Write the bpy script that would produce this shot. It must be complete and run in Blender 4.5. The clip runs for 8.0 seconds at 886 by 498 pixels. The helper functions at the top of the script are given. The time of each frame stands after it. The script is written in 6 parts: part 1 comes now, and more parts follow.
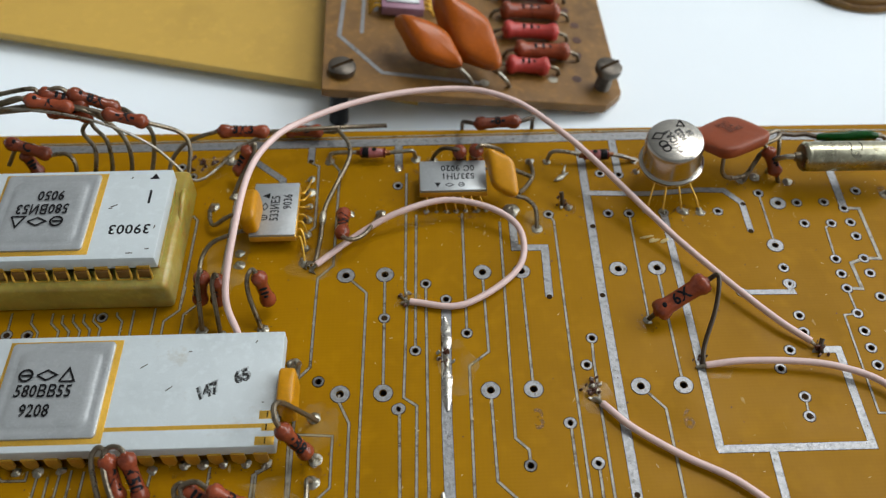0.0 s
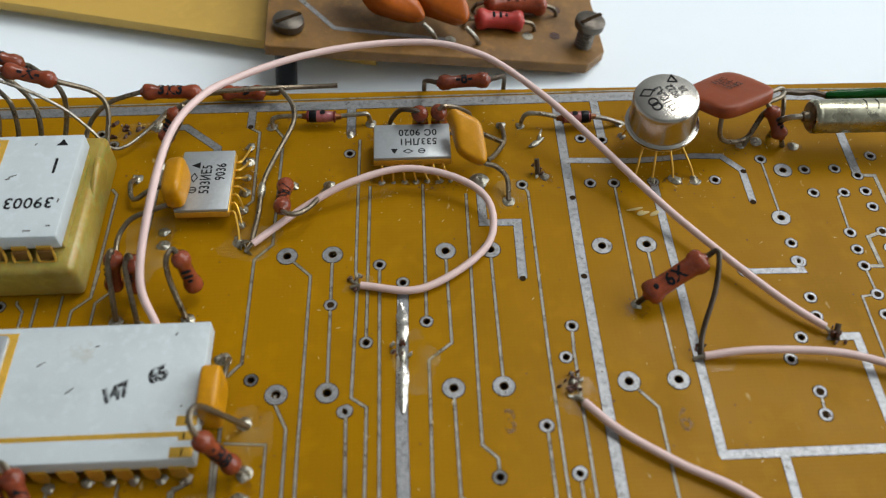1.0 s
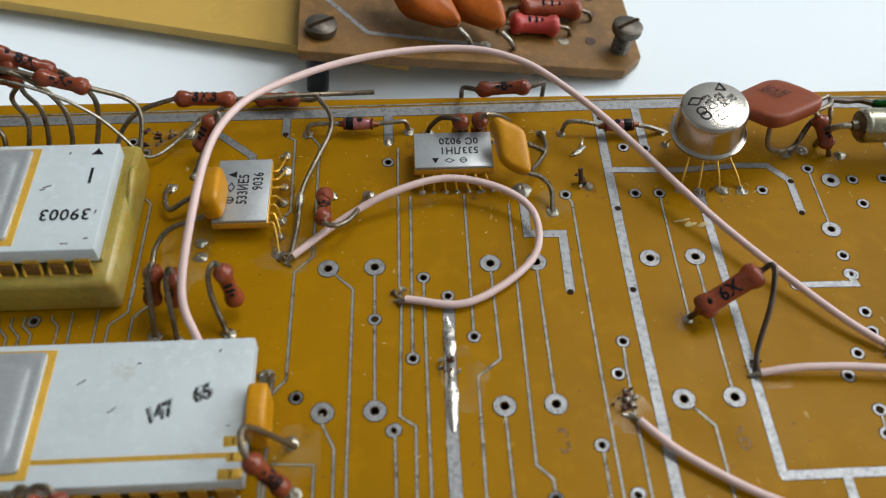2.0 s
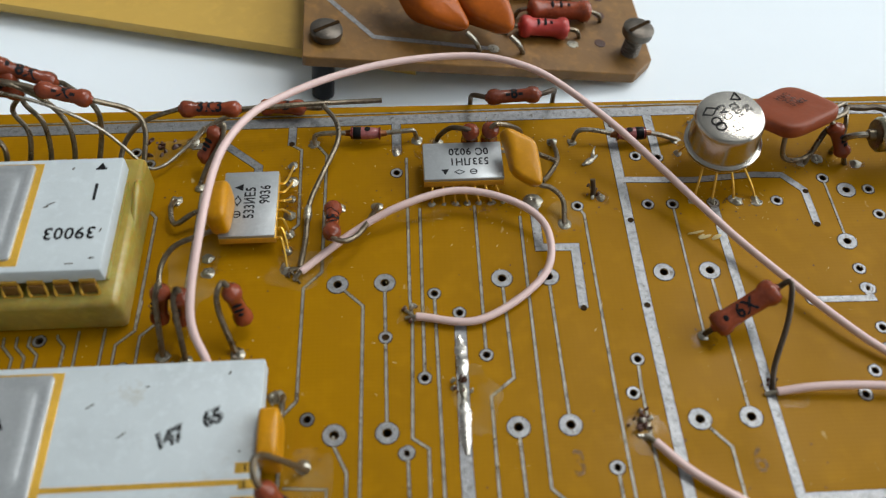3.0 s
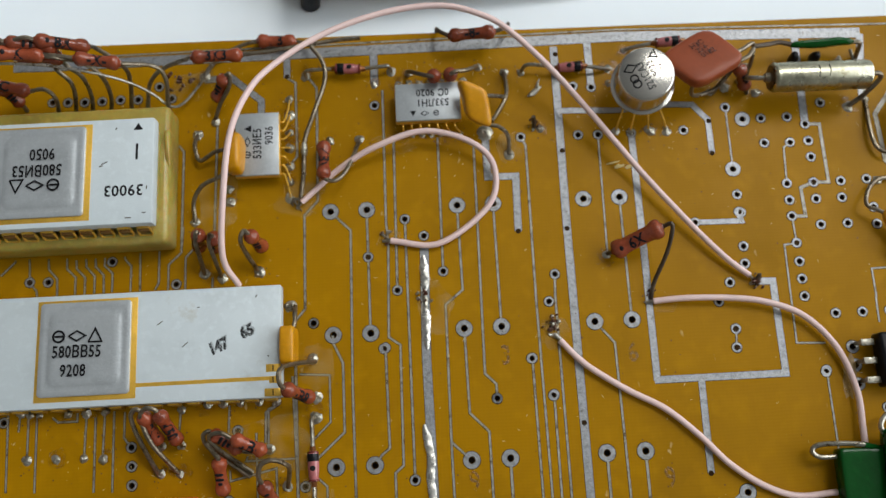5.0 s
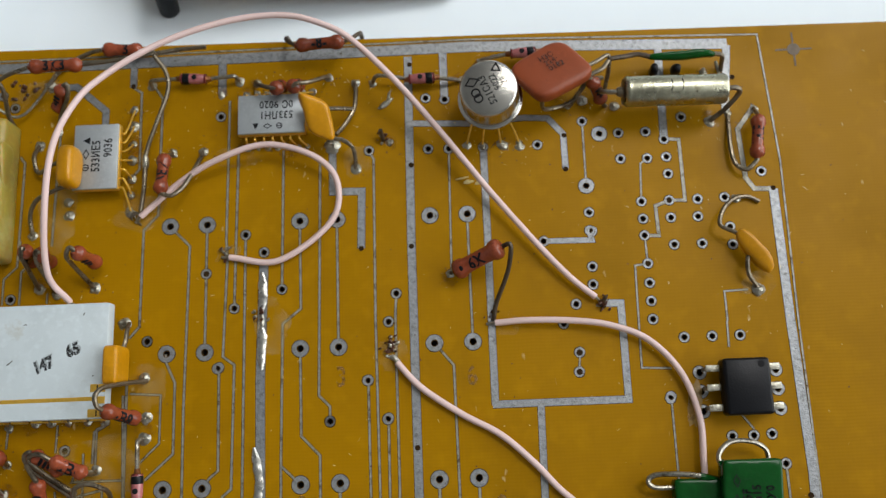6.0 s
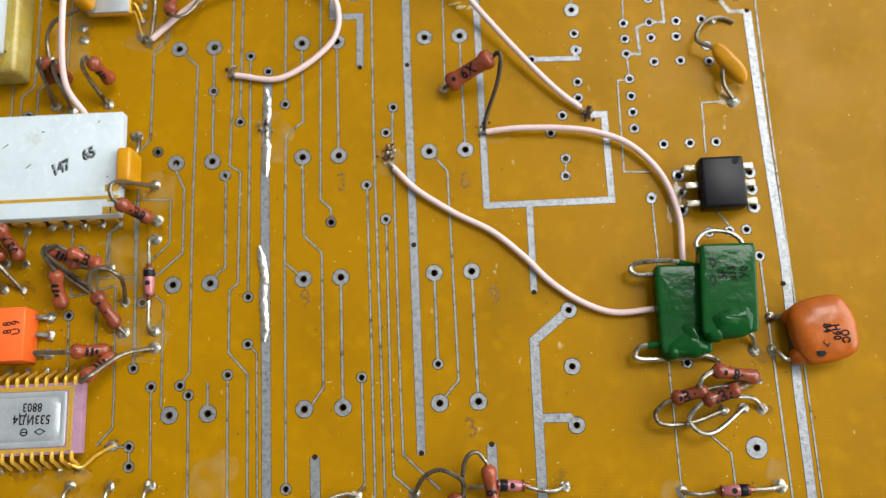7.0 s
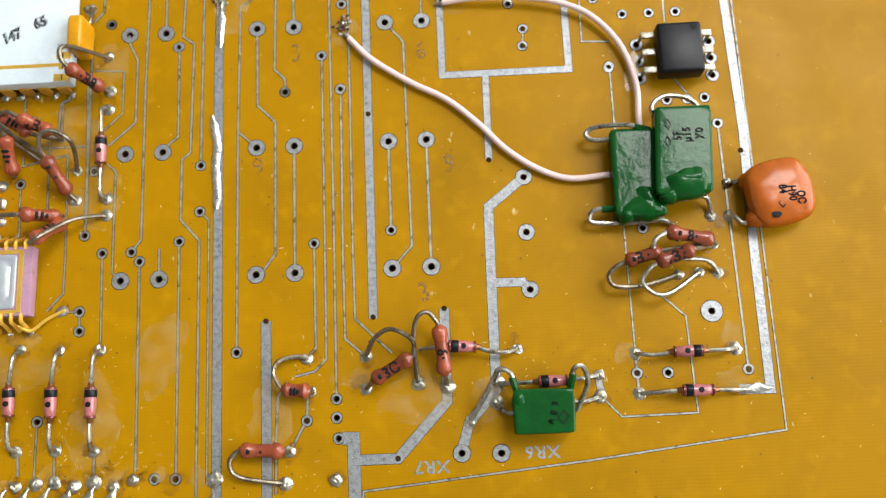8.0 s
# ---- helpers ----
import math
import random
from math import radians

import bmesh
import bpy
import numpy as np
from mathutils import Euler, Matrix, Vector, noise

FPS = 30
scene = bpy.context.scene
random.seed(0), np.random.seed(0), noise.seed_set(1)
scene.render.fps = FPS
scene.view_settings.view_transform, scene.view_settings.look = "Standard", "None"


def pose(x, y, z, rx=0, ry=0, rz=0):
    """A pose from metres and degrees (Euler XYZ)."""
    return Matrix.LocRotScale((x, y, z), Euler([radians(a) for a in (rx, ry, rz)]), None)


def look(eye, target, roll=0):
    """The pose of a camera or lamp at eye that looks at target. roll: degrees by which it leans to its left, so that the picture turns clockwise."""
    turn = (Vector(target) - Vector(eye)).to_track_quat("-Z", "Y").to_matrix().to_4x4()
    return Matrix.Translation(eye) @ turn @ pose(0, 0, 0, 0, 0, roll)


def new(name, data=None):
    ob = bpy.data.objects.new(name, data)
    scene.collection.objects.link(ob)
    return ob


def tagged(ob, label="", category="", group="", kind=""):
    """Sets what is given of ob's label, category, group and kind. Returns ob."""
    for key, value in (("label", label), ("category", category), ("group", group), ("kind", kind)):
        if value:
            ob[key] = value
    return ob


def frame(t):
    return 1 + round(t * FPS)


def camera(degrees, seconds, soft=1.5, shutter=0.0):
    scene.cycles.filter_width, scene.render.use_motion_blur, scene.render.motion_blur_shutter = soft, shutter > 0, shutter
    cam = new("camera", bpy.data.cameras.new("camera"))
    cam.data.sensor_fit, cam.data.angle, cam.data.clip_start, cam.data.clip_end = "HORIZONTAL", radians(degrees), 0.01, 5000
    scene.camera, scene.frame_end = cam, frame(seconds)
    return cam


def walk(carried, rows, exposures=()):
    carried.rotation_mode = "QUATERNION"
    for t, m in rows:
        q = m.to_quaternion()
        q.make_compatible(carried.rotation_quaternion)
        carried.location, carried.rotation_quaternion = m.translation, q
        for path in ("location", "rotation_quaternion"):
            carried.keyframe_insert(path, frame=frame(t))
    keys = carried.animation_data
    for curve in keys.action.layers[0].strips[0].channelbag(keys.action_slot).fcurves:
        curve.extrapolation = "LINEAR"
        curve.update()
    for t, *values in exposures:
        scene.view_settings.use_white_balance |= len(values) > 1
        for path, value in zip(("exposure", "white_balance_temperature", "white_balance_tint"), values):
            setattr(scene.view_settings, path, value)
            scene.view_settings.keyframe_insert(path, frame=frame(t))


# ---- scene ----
cam = camera(54, 8.0, soft=1.25)
MM = 0.001
# a phone lens held close: a shallow depth of field
cam.data.dof.use_dof, cam.data.dof.focus_distance, cam.data.dof.aperture_fstop = True, 0.103, 29.0
# seconds, eye in millimetres over the board, turn in degrees
ROWS = [
    (0, -6.54, -32.61, 89.37, 38.43, 0.26, -1.62),
    (0.1, -1.84, -32.32, 86.38, 39, 0.67, -1.7),
    (0.2, -0.27, -29.89, 83.49, 38.25, 0.02, -2.1),
    (0.3, 0.84, -27.96, 82.26, 37.52, -0.48, -2.85),
    (0.5, 0.79, -26.53, 76.14, 38, -0.26, -2.63),
    (1, -3.27, -24.54, 76.49, 37.75, -0.24, -2.61),
    (1.5, -7.39, -23.25, 76.48, 37.3, -0.33, -2.67),
    (1.7, -8.02, -22.78, 76, 37.68, -0.47, -2.66),
    (2.8, -9.52, -17.87, 75.39, 36.6, -0.54, -3.07),
    (3, -9.79, -17.54, 76.75, 36.18, -0.56, -3.03),
    (3.1, -8.46, -18.91, 79.27, 35.2, -0.39, -3.03),
    (3.2, -4, -17.65, 84.47, 32.17, 0.7, -2.51),
    (3.3, -1.18, -15.28, 90.7, 30.02, 0.07, -2.78),
    (3.4, 2.3, -12.78, 97.77, 28.38, 0.27, -3.22),
    (3.5, 5.92, -10.94, 102.48, 27.14, 0.45, -3.26),
    (3.7, 11.54, -13.15, 105.68, 24.99, 1.7, -3.41),
    (4, 10.26, -9.03, 116.65, 19.96, 0.92, -4.12),
    (4.2, 5.82, -10.5, 118.79, 18.63, 0.39, -4.31),
    (5.3, -3.22, 3.43, 112.7, 12.55, 0.69, -2.27),
    (5.5, 4.46, 3.84, 111.23, 12.35, 1.22, -1.91),
    (5.7, 11.28, 5.56, 112.1, 11.43, 1.11, -1.85),
    (6, 20.68, 4.4, 112.87, 12.56, 1.3, -2.21),
    (6.2, 23.03, 1.11, 113.95, 13.26, 1.08, -2.86),
    (6.3, 24.51, -1.19, 112.49, 13.33, 1.07, -2.67),
    (6.5, 26.72, -6.65, 110.86, 13.49, 1.14, -2.52),
    (6.7, 24.53, -16.2, 110.83, 13.97, 1.24, -2.54),
    (6.8, 23.74, -18.29, 111.42, 13.42, 1.5, -2.57),
    (7, 19.63, -23.6, 113.66, 13.26, 1, -2.49),
    (7.2, 23.98, -30.96, 111.76, 13.46, 1.12, -2.28),
    (7.5, 29.37, -35.82, 108.92, 12.95, 1.39, -2.46),
    (7.7, 26.96, -37.66, 109.48, 12.85, 0.81, -2.62),
    (8, 25.65, -39.66, 108.77, 12.77, 1.38, -2.46),
]
walk(cam, [(t, pose(x * MM, y * MM, z * MM, rx, ry, rz)) for t, x, y, z, rx, ry, rz in ROWS],
     exposures=[(0, -0.89), (4.2, -0.91), (5.5, -0.95), (6, -0.92), (6.5, -0.77), (7, -0.23), (7.5, -0.01), (8, 0.03)])

# ---- light: sky, wide soft sun, and two area lamps added where no source is seen ----
world = bpy.data.worlds.new("world")
scene.world = world
world.use_nodes = True
wn, wl = world.node_tree.nodes, world.node_tree.links
sky = wn.new("ShaderNodeTexSky")
sky.sky_type = "NISHITA"
sky.sun_disc = False
sky.sun_elevation, sky.sun_rotation = radians(57), radians(42)
sky.air_density, sky.dust_density, sky.ozone_density = 1.0, 4.0, 1.0
wl.new(sky.outputs[0], wn["Background"].inputs[0])
wn["Background"].inputs[1].default_value = 0.12
sun = new("sun", bpy.data.lights.new("sun", "SUN"))
sun.data.energy, sun.data.angle, sun.data.color = 0.7, radians(30), (1.0, 0.97, 0.93)
sun.matrix_world = look((1.05, 1.15, 2.4), (0, 0, 0))
# added lamps: one fills from the right, one gives sheen from overhead
for title, wide, deep, energy, at, to in (("added_side_lamp", 2.6, 2.1, 118.0, (1.88, 0.3, 1.2), (0.0, 0.3, 1.2)), ("added_overhead_lamp", 1.1, 1.1, 48.0, (1.05, 1.15, 2.43), (1.05, 1.1501, 0.0))):
    area_lamp = new(title, bpy.data.lights.new(title, "AREA"))
    area_lamp.data.shape, area_lamp.data.size, area_lamp.data.size_y = "RECTANGLE", wide, deep
    area_lamp.data.energy, area_lamp.data.color = energy, (0.95, 0.98, 1.0)
    area_lamp.matrix_world = look(at, to)

# ---- materials ----
def material(name, colour, rough=0.5, metal=0.0, vary=0.0, scale=300.0, bump=0.0, bump_scale=2000.0, coat=0.0,
             second=None, second_at=0.6, spec=0.5, trans=0.0, per_piece=0.0, rough_vary=0.0, sss=0.0, sss_scale=0.001):
    """Principled surface: colour with variation at two scales, optional stains of a second colour, fine relief."""
    m = bpy.data.materials.new(name)
    m.use_nodes = True
    n, l = m.node_tree.nodes, m.node_tree.links
    p = n["Principled BSDF"]
    p.inputs["Roughness"].default_value = rough
    p.inputs["Metallic"].default_value = metal
    p.inputs["Specular IOR Level"].default_value = spec
    p.inputs["Coat Weight"].default_value = coat
    p.inputs["Coat Roughness"].default_value = 0.08
    p.inputs["Transmission Weight"].default_value = trans
    p.inputs["Subsurface Weight"].default_value = sss
    p.inputs["Subsurface Scale"].default_value = sss_scale
    co = n.new("ShaderNodeTexCoord")
    geo = n.new("ShaderNodeNewGeometry")
    out = None
    rgb = n.new("ShaderNodeRGB")
    rgb.outputs[0].default_value = (*colour, 1)
    out = rgb.outputs[0]

    def tex(s, detail=4.0, rougher=0.6):
        t = n.new("ShaderNodeTexNoise")
        t.inputs["Scale"].default_value, t.inputs["Detail"].default_value = s, detail
        t.inputs["Roughness"].default_value = rougher
        l.new(geo.outputs["Position"], t.inputs["Vector"])
        return t.outputs["Fac"]

    def ramp(src, a, b):
        r = n.new("ShaderNodeMapRange")
        r.inputs[1].default_value, r.inputs[2].default_value = a, b
        l.new(src, r.inputs[0])
        return r.outputs[0]

    def mix(fac, a, b, kind="MIX"):
        x = n.new("ShaderNodeMix")
        x.data_type, x.blend_type = "RGBA", kind
        if isinstance(fac, float):
            x.inputs[0].default_value = fac
        else:
            l.new(fac, x.inputs[0])
        l.new(a, x.inputs[6])
        if isinstance(b, tuple):
            x.inputs[7].default_value = (*b, 1)
        else:
            l.new(b, x.inputs[7])
        return x.outputs[2]

    if second:
        out = mix(ramp(tex(scale * 0.7, 6.0, 0.7), second_at, second_at + 0.12), out, tuple(second))
    if vary:
        dark = tuple(c * (1 - vary) for c in colour)
        light = tuple(min(1, c * (1 + vary * 0.7)) for c in colour)
        out = mix(ramp(tex(scale), 0.45, 0.75), out, dark)
        out = mix(ramp(tex(scale * 5.3, 2.0), 0.52, 0.8), out, light)
    if per_piece:
        info = n.new("ShaderNodeObjectInfo")
        v = n.new("ShaderNodeMapRange")
        v.inputs[3].default_value, v.inputs[4].default_value = 1 - per_piece, 1 + per_piece
        l.new(info.outputs["Random"], v.inputs[0])
        h = n.new("ShaderNodeHueSaturation")
        l.new(v.outputs[0], h.inputs["Value"])
        l.new(out, h.inputs["Color"])
        out = h.outputs[0]
    l.new(out, p.inputs["Base Color"])
    if rough_vary:
        r = n.new("ShaderNodeMapRange")
        r.inputs[1].default_value, r.inputs[2].default_value = 0.3, 0.7
        r.inputs[3].default_value, r.inputs[4].default_value = max(0.03, rough - rough_vary), min(1, rough + rough_vary)
        l.new(tex(scale * 2), r.inputs[0])
        l.new(r.outputs[0], p.inputs["Roughness"])
    if bump:
        b = n.new("ShaderNodeBump")
        b.inputs["Strength"].default_value, b.inputs["Distance"].default_value = bump, 0.0001
        l.new(tex(bump_scale, 3.0), b.inputs["Height"])
        l.new(b.outputs[0], p.inputs["Normal"])
    return m


def laminate_material():
    """Lacquered yellow glass-fibre laminate: woven grain, cloudy resin, flux haze and scratches."""
    m = material("yellow_laminate", (0.312, 0.153, 0.0005), 0.38, vary=0.2, scale=55.0, rough_vary=0.08, spec=0.075)
    n, l = m.node_tree.nodes, m.node_tree.links
    p = n["Principled BSDF"]
    geo = n.new("ShaderNodeNewGeometry")
    src = p.inputs["Base Color"].links[0].from_socket
    waves = []
    for axis, scale, amount in (("Y", 720.0, 0.04), ("X", 560.0, 0.025)):
        w = n.new("ShaderNodeTexWave")
        w.bands_direction = axis
        w.inputs["Scale"].default_value, w.inputs["Distortion"].default_value = scale, 3.0
        w.inputs["Detail"].default_value, w.inputs["Detail Scale"].default_value = 2.0, 0.25
        l.new(geo.outputs["Position"], w.inputs["Vector"])
        x = n.new("ShaderNodeMix")
        x.data_type, x.blend_type = "RGBA", "MULTIPLY"
        f = n.new("ShaderNodeMath")
        f.operation = "MULTIPLY"
        f.inputs[1].default_value = amount * 2
        l.new(w.outputs["Fac"], f.inputs[0])
        l.new(f.outputs[0], x.inputs[0])
        l.new(src, x.inputs[6])
        x.inputs[7].default_value = (0.72, 0.66, 0.5, 1)
        src = x.outputs[2]
        waves.append(w)
    # pale flecks and scratches
    sp = n.new("ShaderNodeTexNoise")
    sp.inputs["Scale"].default_value, sp.inputs["Detail"].default_value = 520.0, 3.0
    st = n.new("ShaderNodeMapping")
    st.inputs["Scale"].default_value = (1.0, 0.45, 1.0)
    st.inputs["Rotation"].default_value = (0, 0, 0.5)
    l.new(geo.outputs["Position"], st.inputs["Vector"])
    l.new(st.outputs[0], sp.inputs["Vector"])
    r = n.new("ShaderNodeMapRange")
    r.inputs[1].default_value, r.inputs[2].default_value, r.inputs[4].default_value = 0.72, 0.77, 0.45
    l.new(sp.outputs["Fac"], r.inputs[0])
    x = n.new("ShaderNodeMix")
    x.data_type = "RGBA"
    l.new(r.outputs[0], x.inputs[0])
    l.new(src, x.inputs[6])
    x.inputs[7].default_value = (0.75, 0.62, 0.32, 1)
    l.new(x.outputs[2], p.inputs["Base Color"])
    b = n.new("ShaderNodeBump")
    b.inputs["Strength"].default_value, b.inputs["Distance"].default_value = 0.12, 0.00003
    l.new(waves[0].outputs["Fac"], b.inputs["Height"])
    l.new(b.outputs[0], p.inputs["Normal"])
    return m


LAMINATE = laminate_material()
LAMINATE_EDGE = material("laminate_edge", (0.42, 0.22, 0.02), 0.7, vary=0.3, scale=500, bump=0.4)
TIN = material("tinned_copper", (0.27, 0.28, 0.285), 0.4, metal=0.6, vary=0.5, second=(0.075, 0.062, 0.042), second_at=0.57, scale=1600, bump=0.7, bump_scale=2800, rough_vary=0.16)
TIN_THIN = material("flux_browned_tin", (0.29, 0.275, 0.225), 0.46, metal=0.5, spec=0.3, vary=0.5, second=(0.07, 0.045, 0.016), second_at=0.53, scale=900, bump=0.6, bump_scale=2400, rough_vary=0.08)
SOLDER_BRIGHT = material("bright_flowed_solder", (0.47, 0.46, 0.42), 0.3, metal=0.92, vary=0.35, second=(0.10, 0.07, 0.035), second_at=0.6, scale=800, bump=0.35, bump_scale=900, rough_vary=0.08)
# dark brown for the sloped rims of tracks and lands
FLANK_DARK = material("dark_brown_flank", (0.055, 0.031, 0.008), 0.6, spec=0.2, vary=0.5, scale=1400, bump=0.5)
SOLDER = material("flux_stained_solder", (0.38, 0.365, 0.30), 0.38, metal=0.85, vary=0.45, second=(0.10, 0.075, 0.03), second_at=0.53, scale=1300, bump=0.8, bump_scale=1800, rough_vary=0.15)
# near-black: the shade inside holes and slots is put into the colour
HOLE_SHADE = material("painted_hole_shade", (0.03, 0.017, 0.007), 0.9, spec=0.05, vary=0.4, scale=900)
LEAD = material("oxidised_lead_wire", (0.20, 0.168, 0.12), 0.36, metal=0.85, vary=0.55, second=(0.035, 0.022, 0.01), second_at=0.55, scale=520, bump=0.35, rough_vary=0.15)
LEAD_BRIGHT = material("tinned_lead_wire", (0.34, 0.32, 0.265), 0.34, metal=0.9, vary=0.5, second=(0.09, 0.06, 0.025), second_at=0.52, scale=700, bump=0.4, rough_vary=0.12)
LEAD_DARK = material("blackened_lead_wire", (0.075, 0.055, 0.035), 0.45, metal=0.5, vary=0.5, second=(0.02, 0.012, 0.006), second_at=0.55, scale=600, bump=0.4)
RESISTOR = material("red_brown_enamel", (0.215, 0.046, 0.018), 0.2, spec=0.42, vary=0.4, second=(0.075, 0.014, 0.007), second_at=0.57, scale=420, bump=0.6, bump_scale=1200, per_piece=0.22)
RED_BODY = material("bright_red_enamel", (0.42, 0.04, 0.032), 0.35, vary=0.25, scale=420, bump=0.3, bump_scale=1500)
INK = material("black_ink", (0.006, 0.006, 0.007), 0.7, spec=0.2, vary=0.3, scale=2500)
CERAMIC = material("white_ceramic", (0.47, 0.53, 0.545), 0.45, vary=0.12, scale=160, bump=0.15, bump_scale=3500, second=(0.38, 0.37, 0.32), second_at=0.61)
GOLD = material("gold_plating", (0.72, 0.43, 0.06), 0.34, metal=0.55, vary=0.2, scale=600, bump=0.2)
# stained steel; the board's yellow reflection is mixed into its base colour
TINTED_CAN_STEEL = material("board_tinted_can_steel", (0.43, 0.42, 0.31), 0.3, metal=1.0, vary=0.45, second=(0.17, 0.15, 0.07), second_at=0.52, scale=330, bump=0.4, bump_scale=900, rough_vary=0.1)
CREAM = material("cream_fleck", (0.62, 0.5, 0.22), 0.4)
LID = material("grey_metal_lid", (0.40, 0.43, 0.44), 0.42, metal=0.45, vary=0.14, scale=350, bump=0.3, bump_scale=2500, rough_vary=0.1)
STEEL = material("nickel_steel_can", (0.50, 0.485, 0.44), 0.24, metal=1.0, vary=0.12, scale=400, bump=0.12, bump_scale=2500)
SLOT = material("brown_slot", (0.16, 0.075, 0.012), 0.5, vary=0.3, scale=900)
SOCKET = material("amber_plastic", (0.32, 0.245, 0.045), 0.3, vary=0.35, second=(0.42, 0.36, 0.13), second_at=0.56, scale=160, sss=0.4, sss_scale=0.002, bump=0.15)
PINK_WIRE = material("pale_pink_insulation", (0.66, 0.49, 0.46), 0.45, vary=0.07, scale=260, bump=0.1)
YELLOW_CAP = material("yellow_epoxy", (0.48, 0.215, 0.002), 0.3, spec=0.35, vary=0.18, scale=300, bump=0.4, bump_scale=900)
ORANGE_CAP = material("orange_lacquer", (0.36, 0.082, 0.005), 0.26, spec=0.3, vary=0.25, scale=250, bump=0.4, bump_scale=700)
RED_CAP = material("brick_red_lacquer", (0.235, 0.05, 0.015), 0.4, spec=0.3, vary=0.15, scale=300, bump=0.4, bump_scale=900)
GREEN_CAP = material("green_lacquer", (0.003, 0.056, 0.008), 0.15, spec=0.17, vary=0.3, scale=220, bump=0.8, bump_scale=420)
BLACK = material("black_moulded_plastic", (0.006, 0.0065, 0.008), 0.32, spec=0.16, vary=0.3, scale=900, bump=0.2, bump_scale=4000)
PINK_CHIP = material("mauve_ceramic", (0.31, 0.165, 0.225), 0.45, vary=0.2, scale=500, second=(0.16, 0.09, 0.09), second_at=0.6)
DIODE_GLASS = material("pink_diode_glass", (0.36, 0.115, 0.115), 0.12, vary=0.4, second=(0.13, 0.025, 0.022), second_at=0.58, scale=900, coat=0.3)
COPPER_END = material("copper_brown_root", (0.19, 0.07, 0.022), 0.3, metal=0.6, vary=0.4, scale=900)
BROWN_BOARD = material("brown_laminate", (0.185, 0.09, 0.015), 0.5, vary=0.5, second=(0.27, 0.17, 0.042), second_at=0.58, scale=130, rough_vary=0.1, bump=0.2)
PLAIN_BOARD = material("bare_ochre_laminate", (0.56, 0.36, 0.07), 0.5, vary=0.12, scale=90, bump=0.15)
SCREW = material("dull_screw_steel", (0.13, 0.115, 0.095), 0.45, metal=0.8, vary=0.4, scale=500, bump=0.3)
WALL = material("pale_plaster", (0.42, 0.42, 0.415), 0.8, vary=0.06, scale=3, bump=0.2, bump_scale=200)
FLOOR = material("grey_floor", (0.22, 0.19, 0.16), 0.6, vary=0.2, scale=6)
PAPER = material("white_paper", (0.85, 0.94, 0.99), 0.8, vary=0.02, scale=15, bump=0.1)
FLUX = material("burnt_flux", (0.06, 0.017, 0.006), 0.3, vary=0.5, scale=1500, second=(0.16, 0.12, 0.07), second_at=0.6, bump=0.9, bump_scale=2500)
RESIN = material("flux_resin_film", (0.55, 0.40, 0.16), 0.16, vary=0.3, scale=400, bump=0.4, bump_scale=500)
INK_FAINT = material("smeared_grey_ink", (0.27, 0.30, 0.305), 0.7, vary=0.4, second=(0.42, 0.47, 0.48), second_at=0.45, scale=1500)
INK_WORN = material("worn_black_ink", (0.02, 0.021, 0.022), 0.6, vary=0.3, scale=2500)


def patchy(mat, scale, low, high, most):
    """Lets a thin film or worn print break up unevenly."""
    n, l = mat.node_tree.nodes, mat.node_tree.links
    geo, t, r = n.new("ShaderNodeNewGeometry"), n.new("ShaderNodeTexNoise"), n.new("ShaderNodeMapRange")
    t.inputs["Scale"].default_value, t.inputs["Detail"].default_value = scale, 3.0
    r.inputs[1].default_value, r.inputs[2].default_value, r.inputs[4].default_value = low, high, most
    l.new(geo.outputs["Position"], t.inputs["Vector"])
    l.new(t.outputs["Fac"], r.inputs[0])
    l.new(r.outputs[0], n["Principled BSDF"].inputs["Alpha"])


RESIN_THICK = material("thick_flux_resin", (0.50, 0.33, 0.12), 0.2, vary=0.3, scale=500, bump=0.5, bump_scale=700)
patchy(RESIN_THICK, 500.0, 0.1, 0.5, 0.62)
AMBER_FLUX = material("amber_flux", (0.20, 0.075, 0.008), 0.18, vary=0.3, scale=600, bump=0.5, bump_scale=900)
patchy(AMBER_FLUX, 900.0, 0.38, 0.7, 0.42)
DIODE_END = material("dark_red_glass_end", (0.13, 0.022, 0.018), 0.12, vary=0.3, scale=900)
patchy(RESIN, 330.0, 0.4, 0.76, 0.36)
patchy(INK_WORN, 3600.0, 0.3, 0.58, 0.8)
PENCIL = material("pencil_mark", (0.27, 0.13, 0.02), 0.5)
patchy(PENCIL, 1400.0, 0.35, 0.65, 0.6)
ORANGE_RED = material("orange_red_plastic", (0.75, 0.11, 0.015), 0.35, vary=0.1, scale=400)

# ---- builders ----
def part(name, bm, mat, parent=None, label="", smooth=True, mats=(), sharp=42):
    me = bpy.data.meshes.new(name)
    bm.to_mesh(me)
    bm.free()
    for m in (mat, *mats):
        me.materials.append(m)
    if smooth:
        me.shade_smooth()
        me.set_sharp_from_angle(angle=radians(sharp))
    ob = new(name, me)
    ob.parent = parent
    return tagged(ob, label)


def thing(name, label, category, x=0.0, y=0.0, z=0.0, turn=0.0, group="", kind=""):
    ob = new(name)
    ob.empty_display_size = 0.002
    ob.matrix_world = pose(x * MM, y * MM, z * MM, 0, 0, turn)
    return tagged(ob, label, category, group, kind)


def V(*p):
    return Vector(p) * MM


